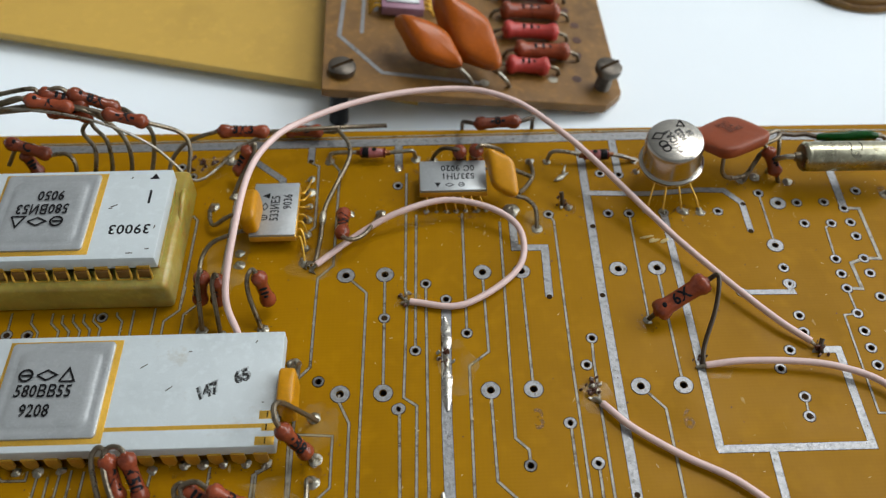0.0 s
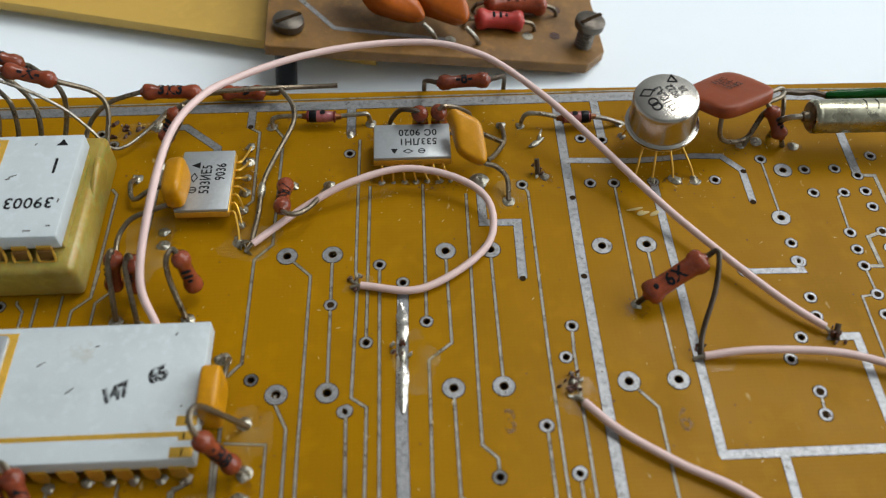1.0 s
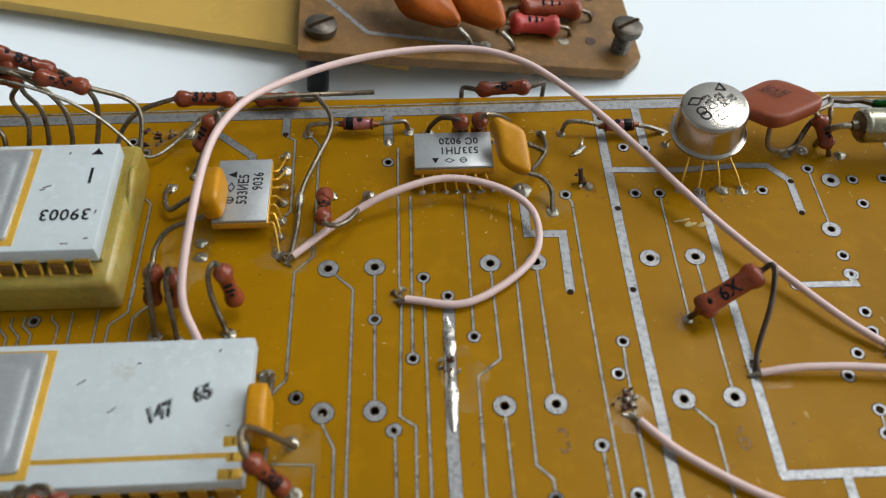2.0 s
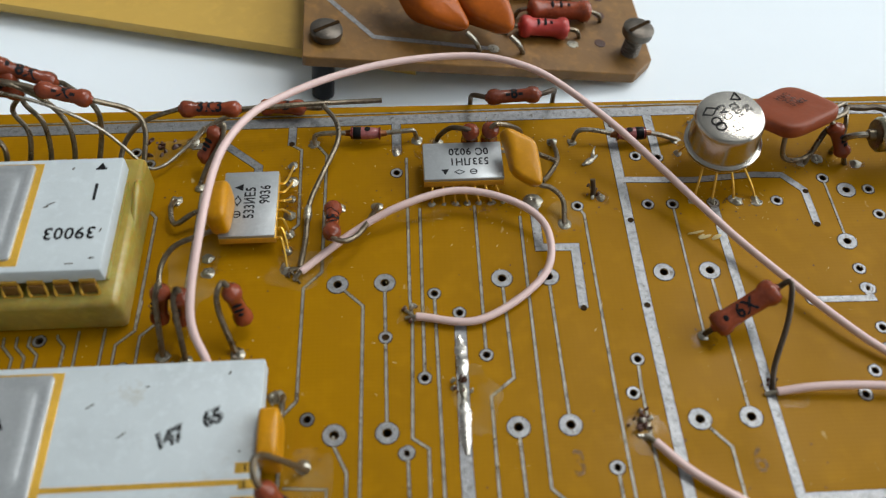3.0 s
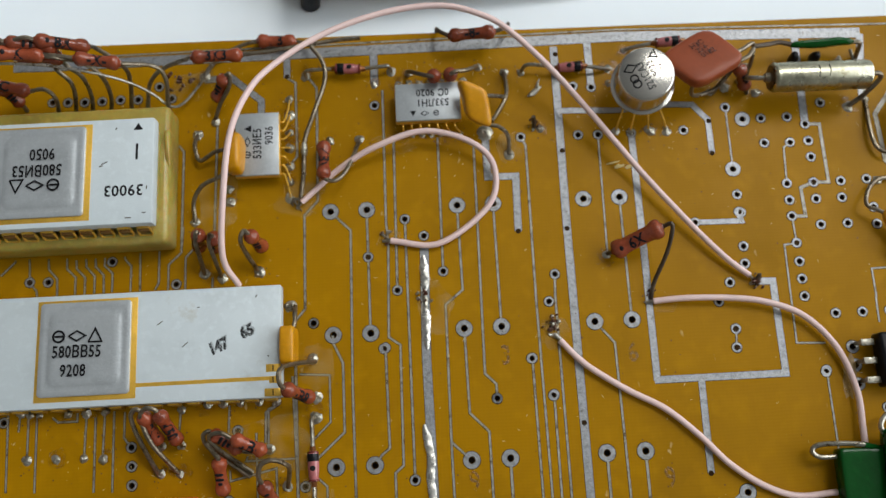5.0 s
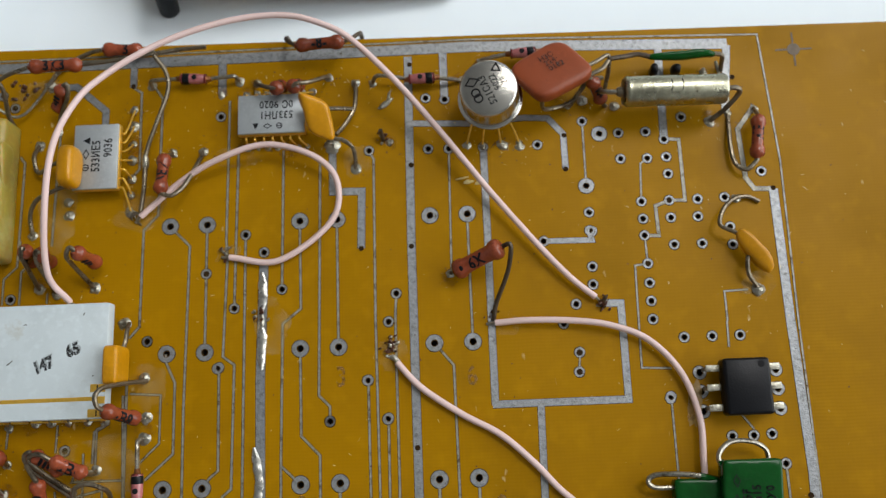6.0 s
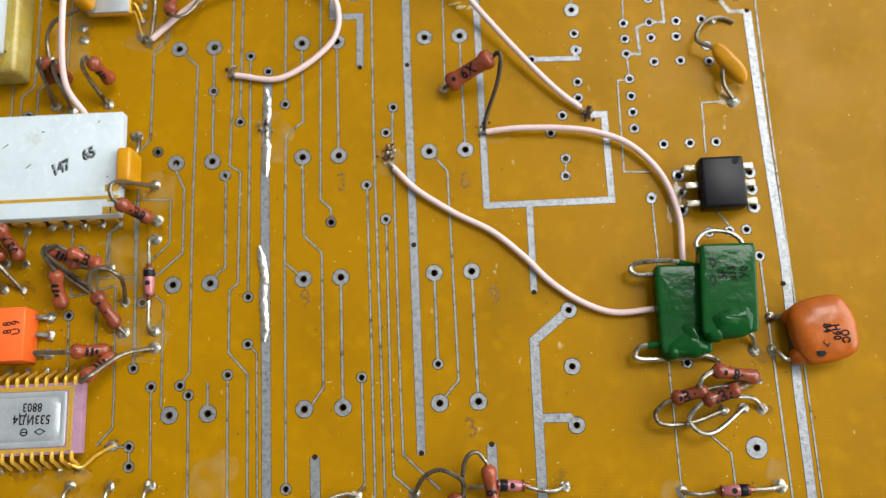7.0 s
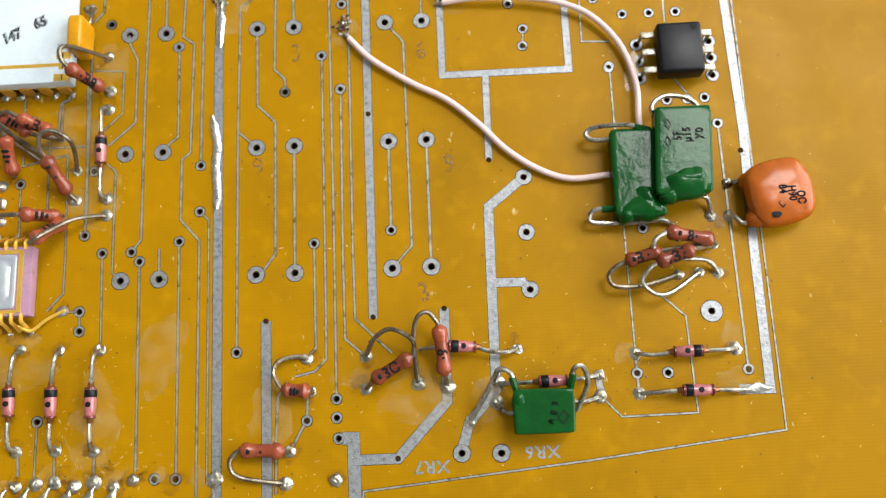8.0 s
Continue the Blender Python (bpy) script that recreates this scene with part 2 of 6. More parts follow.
def rbox(sx, sy, sz, at=(0, 0, 0), bevel=0.15, turn=None, segments=2, bm=None):
    """Box with rounded edges; at is the centre of its base, all in millimetres."""
    b = bmesh.new()
    bmesh.ops.create_cube(b, size=1)
    for v in b.verts:
        v.co = Vector((v.co.x * sx, v.co.y * sy, (v.co.z + 0.5) * sz)) * MM
    if bevel:
        bmesh.ops.bevel(b, geom=b.edges[:], offset=bevel * MM, segments=segments, affect="EDGES", profile=0.5)
    m = Matrix.Translation(Vector(at) * MM) @ (turn or Matrix())
    bmesh.ops.transform(b, matrix=m, verts=b.verts)
    return merged(bm, b)


def merged(into, b):
    if into is None:
        return b
    me = bpy.data.meshes.new("x")
    b.to_mesh(me)
    b.free()
    into.from_mesh(me)
    bpy.data.meshes.remove(me)
    return into


def lathe(profile, sides=20, m=None, bm=None):
    """Profile of (radius, height) in millimetres spun round z; m is a pose in metres."""
    b = bmesh.new()
    rings = []
    for r, h in profile:
        if r < 1e-6:
            rings.append([b.verts.new((0, 0, h * MM))])
        else:
            rings.append([b.verts.new((r * MM * math.cos(2 * math.pi * k / sides), r * MM * math.sin(2 * math.pi * k / sides), h * MM)) for k in range(sides)])
    for a, c in zip(rings, rings[1:]):
        for k in range(sides):
            j = (k + 1) % sides
            if len(a) == 1 and len(c) > 1:
                b.faces.new((a[0], c[j], c[k]))
            elif len(c) == 1 and len(a) > 1:
                b.faces.new((a[k], a[j], c[0]))
            elif len(a) > 1:
                b.faces.new((a[k], a[j], c[j], c[k]))
    for end, flip in ((rings[0], True), (rings[-1], False)):
        if len(end) > 1:
            b.faces.new(end[::-1] if flip else end)
    bmesh.ops.recalc_face_normals(b, faces=b.faces)
    if m is not None:
        bmesh.ops.transform(b, matrix=m, verts=b.verts)
    return merged(bm, b)


def spline(points, steps=6):
    """A smooth line through points in millimetres."""
    p = [Vector(q) for q in points]
    if len(p) < 3:
        return p
    p = [p[0] * 2 - p[1], *p, p[-1] * 2 - p[-2]]
    out = []
    for i in range(1, len(p) - 2):
        a, b, c, d = p[i - 1 : i + 3]
        for s in range(steps):
            t = s / steps
            out.append(0.5 * (2 * b + (c - a) * t + (2 * a - 5 * b + 4 * c - d) * t * t + (3 * b - a - 3 * c + d) * t ** 3))
    return out + [p[-2]]


def tube(points, r, sides=8, steps=6, bm=None, taper=None):
    """A round wire along a smooth line through points in millimetres."""
    line = spline(points, steps)
    b = bmesh.new()
    rings = []
    up = None
    for i, q in enumerate(line):
        way = (line[min(i + 1, len(line) - 1)] - line[max(i - 1, 0)]).normalized()
        if up is None:
            up = way.orthogonal().normalized()
        up = (up - way * up.dot(way)).normalized()
        side = way.cross(up)
        rr = r if taper is None else r * (1 + (taper - 1) * i / (len(line) - 1))
        rings.append([b.verts.new((q + rr * (up * math.cos(2 * math.pi * k / sides) + side * math.sin(2 * math.pi * k / sides))) * MM) for k in range(sides)])
    for a, c in zip(rings, rings[1:]):
        for k in range(sides):
            b.faces.new((a[k], a[(k + 1) % sides], c[(k + 1) % sides], c[k]))
    b.faces.new(rings[0][::-1])
    b.faces.new(rings[-1])
    bmesh.ops.recalc_face_normals(b, faces=b.faces)
    return merged(bm, b)


def along(a, c):
    """The pose whose z runs from a towards c, at a, in millimetres."""
    way = (Vector(c) - Vector(a)).normalized()
    return Matrix.Translation(Vector(a) * MM) @ way.to_track_quat("Z", "Y").to_matrix().to_4x4()


def strip(points, w, z=0.035, low=-0.01, bm=None, rim=0.0):
    """A flat conductor of width w along straight pieces on the board, mitred at the bends, its flanks sloped by rim."""
    p = [Vector((x, y)) for x, y in points]
    b = bmesh.new()
    rows = []
    for i, q in enumerate(p):
        d0 = (q - p[i - 1]).normalized() if i else (p[1] - q).normalized()
        d1 = (p[i + 1] - q).normalized() if i < len(p) - 1 else d0
        n0, n1 = Vector((-d0.y, d0.x)), Vector((-d1.y, d1.x))
        k = (n0 + n1)
        k = k / max(0.35, k.dot(n0)) if k.length > 1e-6 else n0
        k = k * (w / 2)
        j = k * (1 - rim / w)
        k = k * (1 + rim / w)
        rows.append([b.verts.new(V(q.x + g.x, q.y + g.y, h)) for g, h in ((k, low), (j, z), (-j, z), (-k, low))])
    for a, c in zip(rows, rows[1:]):
        for k in range(3):
            b.faces.new((a[k], a[k + 1], c[k + 1], c[k])).material_index = int(rim > 0 and k != 1)
    b.faces.new(rows[0])
    b.faces.new(rows[-1][::-1])
    bmesh.ops.recalc_face_normals(b, faces=b.faces)
    return merged(bm, b)


def writing(text, size, parent, at, turn=Matrix(), mat=None, name="marking", squeeze=0.8, bold=None):
    """Flat printed characters, centred, size = height of capitals in millimetres, on a surface of the parent."""
    cu = bpy.data.curves.new(name, "FONT")
    cu.body, cu.size, cu.align_x, cu.align_y = text, size * MM * 1.4, "CENTER", "CENTER"
    cu.offset = (0.025 * size if bold is None else bold) * MM
    cu.extrude, cu.resolution_u, cu.space_character = 0.000004, 2, 1.05
    ob = bpy.data.objects.new(name, cu)
    me = bpy.data.meshes.new_from_object(ob)
    bpy.data.objects.remove(ob)
    me.materials.append(mat or INK)
    mk = new(name, me)
    mk.parent = parent
    mk.matrix_parent_inverse = Matrix()
    mk.matrix_basis = Matrix.Translation(Vector(at) * MM) @ turn @ Matrix.Diagonal((squeeze, 1, 1, 1))
    return mk


def turned(rz=0.0, rx=0.0, ry=0.0):
    return Euler((radians(rx), radians(ry), radians(rz))).to_matrix().to_4x4()


# ---- the table, and an unseen room added round it to shape light and reflections ----
def slab(name, x0, x1, y0, y1, z0, z1, mat, label, category):
    ob = part(name, rbox((x1 - x0) * 1000, (y1 - y0) * 1000, (z1 - z0) * 1000, ((x0 + x1) * 500, (y0 + y1) * 500, z0 * 1000), 0), mat, smooth=False)
    return tagged(ob, label, category, kind="structure")


tagged(part("table", rbox(1500, 1000, 30, (0, 330, -36.0), 2), PAPER), "white paper sheet covering the table top", "table", kind="structure")
slab("floor", -2, 2.1, -2, 2, -0.80, -0.76, FLOOR, "plain grey-brown floor", "floor")
# ceiling out of view, its opening placed so the overhead lamp reaches the board
b = None
for x0, x1, y0, y1 in ((-2, 0.5, -2, 2), (1.6, 2.1, -2, 2), (0.5, 1.6, -2, 0.6), (0.5, 1.6, 1.7, 2)):
    b = rbox((x1 - x0) * 1000, (y1 - y0) * 1000, 60, ((x0 + x1) * 500, (y0 + y1) * 500, 2400), 0, bm=b)
tagged(part("ceiling", b, WALL, smooth=False), "unseen ceiling added to dim reflections, open for the overhead lamp", "ceiling", kind="structure")
slab("wall_south", -2, 2.1, -2.1, -2, -0.76, 2.4, WALL, "unseen pale wall added to shape the light", "wall")
slab("wall_north", -2, 2.1, 2, 2.1, -0.76, 2.4, WALL, "unseen pale wall added to shape the light", "wall")
slab("wall_west", -2.1, -2, -2.1, 2.1, -0.76, 2.4, WALL, "unseen pale wall added to shape the light", "wall")
slab("wall_east", 1.9, 2.1, 1.6, 2, -0.76, 2.4, WALL, "unseen added wall beside the side lamp's opening", "wall")
slab("wall_east", 1.9, 2.1, -2, -1.0, -0.76, 2.4, WALL, "unseen added wall beside the side lamp's opening", "wall")
slab("wall_east", 1.9, 2.1, -1.0, 1.6, -0.76, 0.14, WALL, "unseen added wall under the side lamp's opening", "wall")
slab("wall_east", 1.9, 2.1, -1.0, 1.6, 2.26, 2.4, WALL, "unseen added wall over the side lamp's opening", "wall")


# ---- the circuit board: laminate with drilled holes, tracks, lands ----
pcb = thing("circuit_board", "yellow glass-fibre circuit board with tinned tracks on white paper", "circuit board")
DRILLED = []
TRACKS = []


def track(width, *points):
    """A tinned conductor; an end that meets a drilled hole stops at its rim."""
    p = [Vector(q) for q in points]
    for e, n in ((0, 1), (-1, -2)):
        for x, y, r in DRILLED:
            if (p[e] - Vector((x, y))).length < 0.7 and (p[e] - p[n]).length > 1.2:
                p[e] = Vector((x, y)) + (p[n] - p[e]).normalized() * (r + 0.12)
                break
    TRACKS.append((width, p))
    part("track", strip(p, width, 0.03 + 0.0023 * (len(TRACKS) % 7), rim=0.09 if width > 0.7 else 0.085), TIN if width > 0.7 else TIN_THIN, pcb, smooth=False, mats=(FLANK_DARK,))


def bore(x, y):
    """A raised near-black disc that paints a drilled hole's shade on a wide track."""
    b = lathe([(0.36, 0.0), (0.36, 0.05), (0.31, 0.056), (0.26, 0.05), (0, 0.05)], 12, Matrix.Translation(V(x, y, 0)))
    part("bore", b, HOLE_SHADE, pcb)


LANDS = {}


def land(x, y, r=0.75, hole=0.4):
    """A tinned ring round a drilled hole, its rim a little uneven."""
    DRILLED.append((x, y, hole))
    if r <= 0:
        return
    if (r, hole) not in LANDS:
        b = bmesh.new()
        n = 18
        rings = []
        for rad, z in ((r + 0.08, -0.01), (r - 0.06, 0.05), (hole + 0.07, 0.052), (hole - 0.02, -0.01)):
            rings.append([b.verts.new(V(rad * math.cos(2 * math.pi * k / n) + random.uniform(-0.03, 0.03), rad * math.sin(2 * math.pi * k / n) + random.uniform(-0.03, 0.03), z)) for k in range(n)])
        for a, c in zip(rings, rings[1:]):
            for k in range(n):
                b.faces.new((a[k], a[(k + 1) % n], c[(k + 1) % n], c[k])).material_index = int(a is not rings[1])
        bmesh.ops.recalc_face_normals(b, faces=b.faces)
        LANDS[(r, hole)] = part("land", b, TIN, pcb, smooth=False, mats=(FLANK_DARK,))
        LANDS[(r, hole)].location = V(x, y, 0)
    else:
        ob = new("land", LANDS[(r, hole)].data)
        ob.parent = pcb
        ob.location = V(x, y, 0)


for column in (-7, -5, 0, 2, 7, 9):
    for row in (14, 7, 0, -7):
        land(column * 2.5, row * 2.45, 1.15, 0.42)
for x, y in ((38.7, 37.5), (41, 44.8), (25.3, -40.5), (30.1, -40.7), (34.9, -13.2), (34.9, -20.7),):
    land(x, y, 1.1, 0.38)
for x, y in ((35, -5.8),):
    land(x, y, 1.1, 0.38)
for x, y in ((57.4, -24.5),):
    land(x, y, 1.4, 0.4)
for x, y in ((-12.5, 27.6), (-10.6, 15.1), (8.8, 12.7), (3.8, 7.7), (11.3, 7.8), (12.7, 23.9),):
    land(x, y, 0.72, 0.34)
for x, y in ((-7.3, 32.7), (-8.7, 22.8), (-2.4, 25.1), (17.6, 43.7), (20.4, 43.6), (9.5, 43.8),):
    land(x, y, 0.72, 0.34)
for x, y in ((-10.9, 49.7), (-20.1, 18.9), (-4.8, 30.2), (38.8, 46.7), (32.5, 43.6), (38.8, 33.8),):
    land(x, y, 0.72, 0.34)
for x, y in ((38.7, 31.3), (32.5, 30.1), (38.7, 26.4), (38.6, 24), (36.2, 21.5), (36.2, 15.2),):
    land(x, y, 0.72, 0.34)
for x, y in ((36, 12.7), (43.6, 44.8), (47.3, 44.8), (43.6, 41.1), (47.2, 41), (49.7, 43.6),):
    land(x, y, 0.72, 0.34)
for x, y in ((49.8, 41.1), (49.8, 38.7), (45.9, 35), (45.9, 32.6), (45.9, 30.3), (46, 26.5),):
    land(x, y, 0.72, 0.34)
for x, y in ((46, 23.9), (46, 21.5), (46, 19.1), (49.6, 35), (49.6, 32.6), (49.7, 28.9),):
    land(x, y, 0.72, 0.34)
for x, y in ((53.4, 35), (53.2, 32.6), (53.4, 28.9), (57, 35.1), (49.8, 16.6), (53.4, 16.6),):
    land(x, y, 0.72, 0.34)
for x, y in ((57, 16.6), (47.4, 9.1), (52.3, 46.7), (62.3, 38.5), (57.3, 31), (57.4, 28.6),):
    land(x, y, 0.72, 0.34)
for x, y in ((20.1, 50.8), (17.5, 51.1), (25.1, 43.6), (34.4, 19), (39, 31.2),):
    land(x, y, 0.72, 0.34)
for x, y in ((51.2, -31.9), (61.1, -31.9), (47.4, -31.8), (10.1, -33.3), (10.1, -35.6), (6.4, -35.8),):
    land(x, y, 0.72, 0.34)
for x, y in ((-12.3, -42), (-9.7, -42.1), (-22.4, -10.9), (-20, -13.4), (-16.2, -13.4), (-15.1, -14.7),):
    land(x, y, 0.72, 0.34)
for x, y in ((-10, -12.3), (-7.4, -8.4), (-7.4, -2.1), (-22.6, -20.9), (-22.5, -23.4), (-27.2, -34.5),):
    land(x, y, 0.72, 0.34)
for x, y in ((-2.4, -27), (17.5, -12.1), (8.7, 12.7), (11.2, 7.7), (7.5, -13.4), (11.6, 20.2),):
    land(x, y, 0.72, 0.34)
for x, y in ((3.8, 7.7), (-10.8, 15), (60.9, 0.3), (47.3, 8.9), (49.8, -13.4), (54.6, 3.9),):
    land(x, y, 0.72, 0.34)
for x, y in ((59.6, 4), (57.3, 3.9), (10.3, -38.1), (-31.3, -3.5), (-21.5, -2.2), (-47.4, 28.8),):
    land(x, y, 0.72, 0.34)
for x, y in ((-58.5, 26.5), (-56, 26.4), (-38.6, 25.2), (-44, 3.9), (-43.9, 1.5), (-43.8, -0.9),):
    land(x, y, 0.72, 0.34)
for x, y in ((-30.2, 5.3), (-20.1, 18.9), (-60.8, 7.9), (-41.6, 54.2), (-44.6, 52.4), (-47.1, 52.5),):
    land(x, y, 0.72, 0.34)
for x, y in ((-49.7, 52.4), (-52.2, 52.4), (-54.6, 52.5), (-56.8, 52.6), (-39.8, 52.3),):
    land(x, y, 0.72, 0.34)
track(1.25, (-4.8, 29.2), (-5.2, 13.4), (-4.7, -44.5), (-4.8, -49.6))
track(1.15, (15.2, 57.4), (14.9, 30.2), (14.9, 4), (14.9, -23.5))
track(1.6, (-62.7, 58.4), (-57.9, 58.3), (-16.6, 58.3), (24.4, 58.5), (59.7, 57.2))
track(1.1, (59.6, 57), (58.4, 47.3))
track(0.3, (-62.8, 59.5), (-58, 59.4), (-16.6, 59.5), (24.4, 59.6), (64, 58.4), (65, 40), (64.7, 18.2), (64.8, -16.9), (64.8, -39.4), (40.8, -42), (13.2, -44.5), (12.8, -50.3))
track(1.25, (63.6, 36), (63.7, 18.2), (64.1, -0.9), (63.6, -16.8), (63.5, -34.4), (59.7, -34.3))
track(1.0, (25.1, 43.5), (25.1, 31.1), (25, 8.9))
track(1.0, (24.7, 9), (42, 9), (42, 21.4), (39.2, 21.5))
track(0.95, (30.8, 9), (30.6, -3.2))
track(0.8, (32.5, 30), (38.9, 30), (38.9, 31.2))
track(0.9, (15.3, 47.5), (23.6, 47.1), (30.8, 47.6), (34.1, 47.4), (36.1, 45), (36.1, 40))
track(1.15, (-10.8, 57.7), (-10.8, 52.9))
track(1.1, (20.1, 57.9), (20.1, 50.7))
track(1.0, (-23.3, 57.6), (-23.3, 54.6))
track(1.1, (50.1, 57.2), (49.7, 43.6))
track(0.5, (49.7, 43.5), (51.7, 43.5), (51.7, 34.9), (49.7, 35), (47.7, 34.3), (47.8, 30.2), (45.9, 30.3))
track(0.3, (47.2, 41.1), (46.2, 40.3), (46, 35.1))
track(0.3, (38.7, 46.7), (38.6, 37.5))
track(0.3, (45.9, 30.3), (46, 26.5), (44.3, 26.3), (44, 12.9), (47.8, 12.7))
track(0.5, (59.1, 51.5), (58.8, 47.2))
track(0.7, (62.1, 47.5), (59.8, 44.6), (60.1, 37.7), (61.1, 36.1), (63.6, 36))
track(0.3, (58.7, 22.5), (55.6, 22.4), (55.6, 18.6), (55.5, 18.4), (55.4, 15.1))
track(0.3, (55.2, 7.7), (57.4, 4.7))
track(0.3, (47.3, 8.9), (47.4, -29.3))
track(0.35, (60.9, 0.3), (61, -31.7))
track(0.3, (51.3, -22.2), (54.1, -25), (54.4, -36.9), (45.1, -37), (43, -34.7))
track(0.4, (47.3, -29.1), (47.4, -31.8), (47.4, -34.3))
track(0.9, (42.5, -31.9), (42.9, -34.5))
track(0.35, (-17.4, 34.3), (-14.8, 31.5), (-15.1, 9.9), (-15, -11.8), (-16.2, -13.4))
track(0.35, (-12.4, 34.2), (-12.5, 17.2))
track(0.35, (-9.7, 52), (-9.9, 32.2), (-9.7, 29.6), (-10.1, 16.5), (-8.6, 15.4), (-8.8, -0.2), (-9.9, -1.1), (-9.9, -9.4), (-7.4, -12.3), (-7.2, -44.4))
track(0.35, (-8.4, 44.3), (-8.7, 22.8))
track(0.35, (-7.3, 32.7), (-7.4, -2.1))
track(0.35, (-10.7, 15), (-10.5, 2.1), (-11.5, 1.3), (-12.3, 0.2))
track(0.35, (-17.6, 17.1), (-17.5, 16), (-16.3, 13.4), (-16.3, 4.4), (-19.8, 1.3))
track(0.3, (-22.1, 12.2), (-18.1, 11.9), (-18.1, 5.8), (-20.5, 3.5))
track(0.4, (-22.6, 16.9), (-22.3, -10.7))
track(0.35, (-20.5, 54.9), (-19.1, 52.8), (-19.2, 36), (-21.1, 34), (-21.2, 20.9), (-22.5, 19.4))
track(0.35, (-23.3, 54.6), (-22.1, 53.8), (-22, 42.6), (-23.1, 41.3))
track(0.35, (-38.6, 45.1), (-37.9, 44.2), (-38, 29.9))
track(0.35, (-33.2, 48), (-33.5, 32.3))
track(0.35, (0.3, 34.3), (0.1, 22.4), (-2.3, 20.5), (-2.5, 2.2), (-2.4, -26.7))
track(0.35, (-2.5, 2.4), (-0.4, 0.3))
track(0.35, (5.4, 34.2), (5, 17.1))
track(0.35, (-2.2, 44.4), (-2.4, 25.1))
track(0.35, (2.8, 42.7), (2.4, 11), (3.8, 9.6), (3.7, 8))
track(0.35, (-0.1, 16.9), (0.1, 6), (2.5, 3.5), (2.5, -14.5), (1, -16.6))
track(0.4, (4.9, -0), (5, -17))
track(0.35, (9.5, 43.8), (10.1, 42.6), (9.9, 21), (10.1, -14.2), (10.1, -33.2))
track(0.35, (12.7, 23.9), (12.5, 20.8), (12.5, -14.4), (12.6, -23.4), (17.1, -27.9))
track(0.35, (8.7, 12.7), (8.9, -14.2), (8.9, -28.3), (7.4, -29.8), (5, -30.3))
track(0.35, (11.2, 7.7), (11.2, -14.3), (11.3, -25.9), (13.4, -27.8))
track(0.35, (7.5, -13.4), (7.6, -26.9), (6.4, -28.2))
track(0.35, (17.4, 17.1), (19.9, 14.2), (20.1, -14.3), (17.6, -17.1))
track(0.4, (17.5, 0.1), (17.5, -12.1))
track(0.4, (22.5, 0), (22.6, -17.1))
track(0.35, (22.6, 34.4), (22.4, 17.4))
track(0.3, (20.4, 43.6), (20.1, 26.6))
track(1.05, (4.5, 44.9), (4.5, 38.2), (8.4, 38.1), (8.2, 30.2))
track(1.0, (-35.1, 54.9), (-31.3, 55.1), (-27, 51.3), (-27, 49.2))
track(1.3, (1.3, -23.2), (1.5, -46))
track(1.3, (23.9, -22.6), (23.8, -34.2), (17.5, -40.8), (12.6, -40.8))
track(1.6, (10.1, -38.1), (12.1, -38.2), (12.2, -46.4))
track(1.3, (34.8, -5.8), (30.2, -9.6), (30.1, -15.2), (29.9, -33.1), (26.4, -36.9), (25.9, -40.4))
track(1.2, (30.2, -19.6), (34, -19.7), (34.9, -20.7))
track(0.3, (36.1, 15.1), (36.1, 12.7))
track(0.3, (-20, -13.4), (-19.7, -25.3))
track(0.35, (-15.1, -14.7), (-14.7, -41))
track(0.35, (-12.6, -13.1), (-12.4, -17.2))
track(0.35, (-10, -12.3), (-9.7, -41.9))
track(0.3, (-7.4, -8.4), (-6.2, -9.6), (-5.9, -43))
track(0.3, (-27.2, -34.5), (-27.2, -41.5))
track(0.3, (-22.6, -20.9), (-22.5, -23.3))
track(0.3, (-24.9, -20.8), (-22.6, -20.9))
track(0.35, (-23, 12), (-22.2, -9.3))
track(0.35, (-24.9, 8.4), (-26.5, 7.5), (-26.6, 3.6))
track(0.3, (-28.9, 2), (-29.1, 1.4), (-22.7, 1.4))
track(0.3, (-31.3, -3.7), (-31, -11.4))
track(0.3, (-31.2, 0.3), (-31.1, -1), (-25.2, 0.3), (-24.8, -13.8))
track(0.3, (-27.8, 4.9), (-27.5, -7.6))
track(0.3, (-26.2, 3), (-26.2, 7.9), (-24.6, 8.5))
track(0.3, (-24.8, -13.8), (-24.8, -18.4), (-26.8, -20.6))
track(0.3, (-19.8, -1.3), (-18.7, -2.3), (-18.6, -16), (-17.6, -17.1))
track(0.3, (-58.7, 29.8), (-58.5, 26.5), (-57.5, 25.2), (-57.4, 24.3))
track(0.3, (-56.1, 29.7), (-56, 28.2), (-54.8, 26.8), (-54.7, 24.4))
track(0.3, (-53.6, 29.6), (-53.5, 28.1), (-52.3, 26.9), (-52.3, 24.5))
track(0.3, (-52.3, 29.3), (-52.2, 28.1), (-51, 26.8), (-51, 24.4))
track(0.3, (-51, 29.4), (-50.9, 28.3), (-49.7, 26.9), (-49.7, 24.5))
track(0.3, (-49.7, 29.4), (-49.6, 28.2), (-48.5, 27), (-48.4, 24.4))
track(0.3, (-48.4, 29.4), (-48.4, 28.3), (-47.3, 27.2), (-47.3, 24.6))
track(0.3, (-45.7, 29.5), (-45.6, 29), (-44.8, 28.1), (-44.8, 24.5))
track(0.3, (-43.6, 29.8), (-43.5, 24.4))
track(0.3, (-41, 30), (-41, 25.5), (-41.5, 24.6))
track(0.3, (-37.8, 33.2), (-38, 29.6), (-39.7, 28), (-39.7, 24.5))
track(0.3, (-36.1, 30.2), (-37.4, 28.9), (-37.4, 24.4))
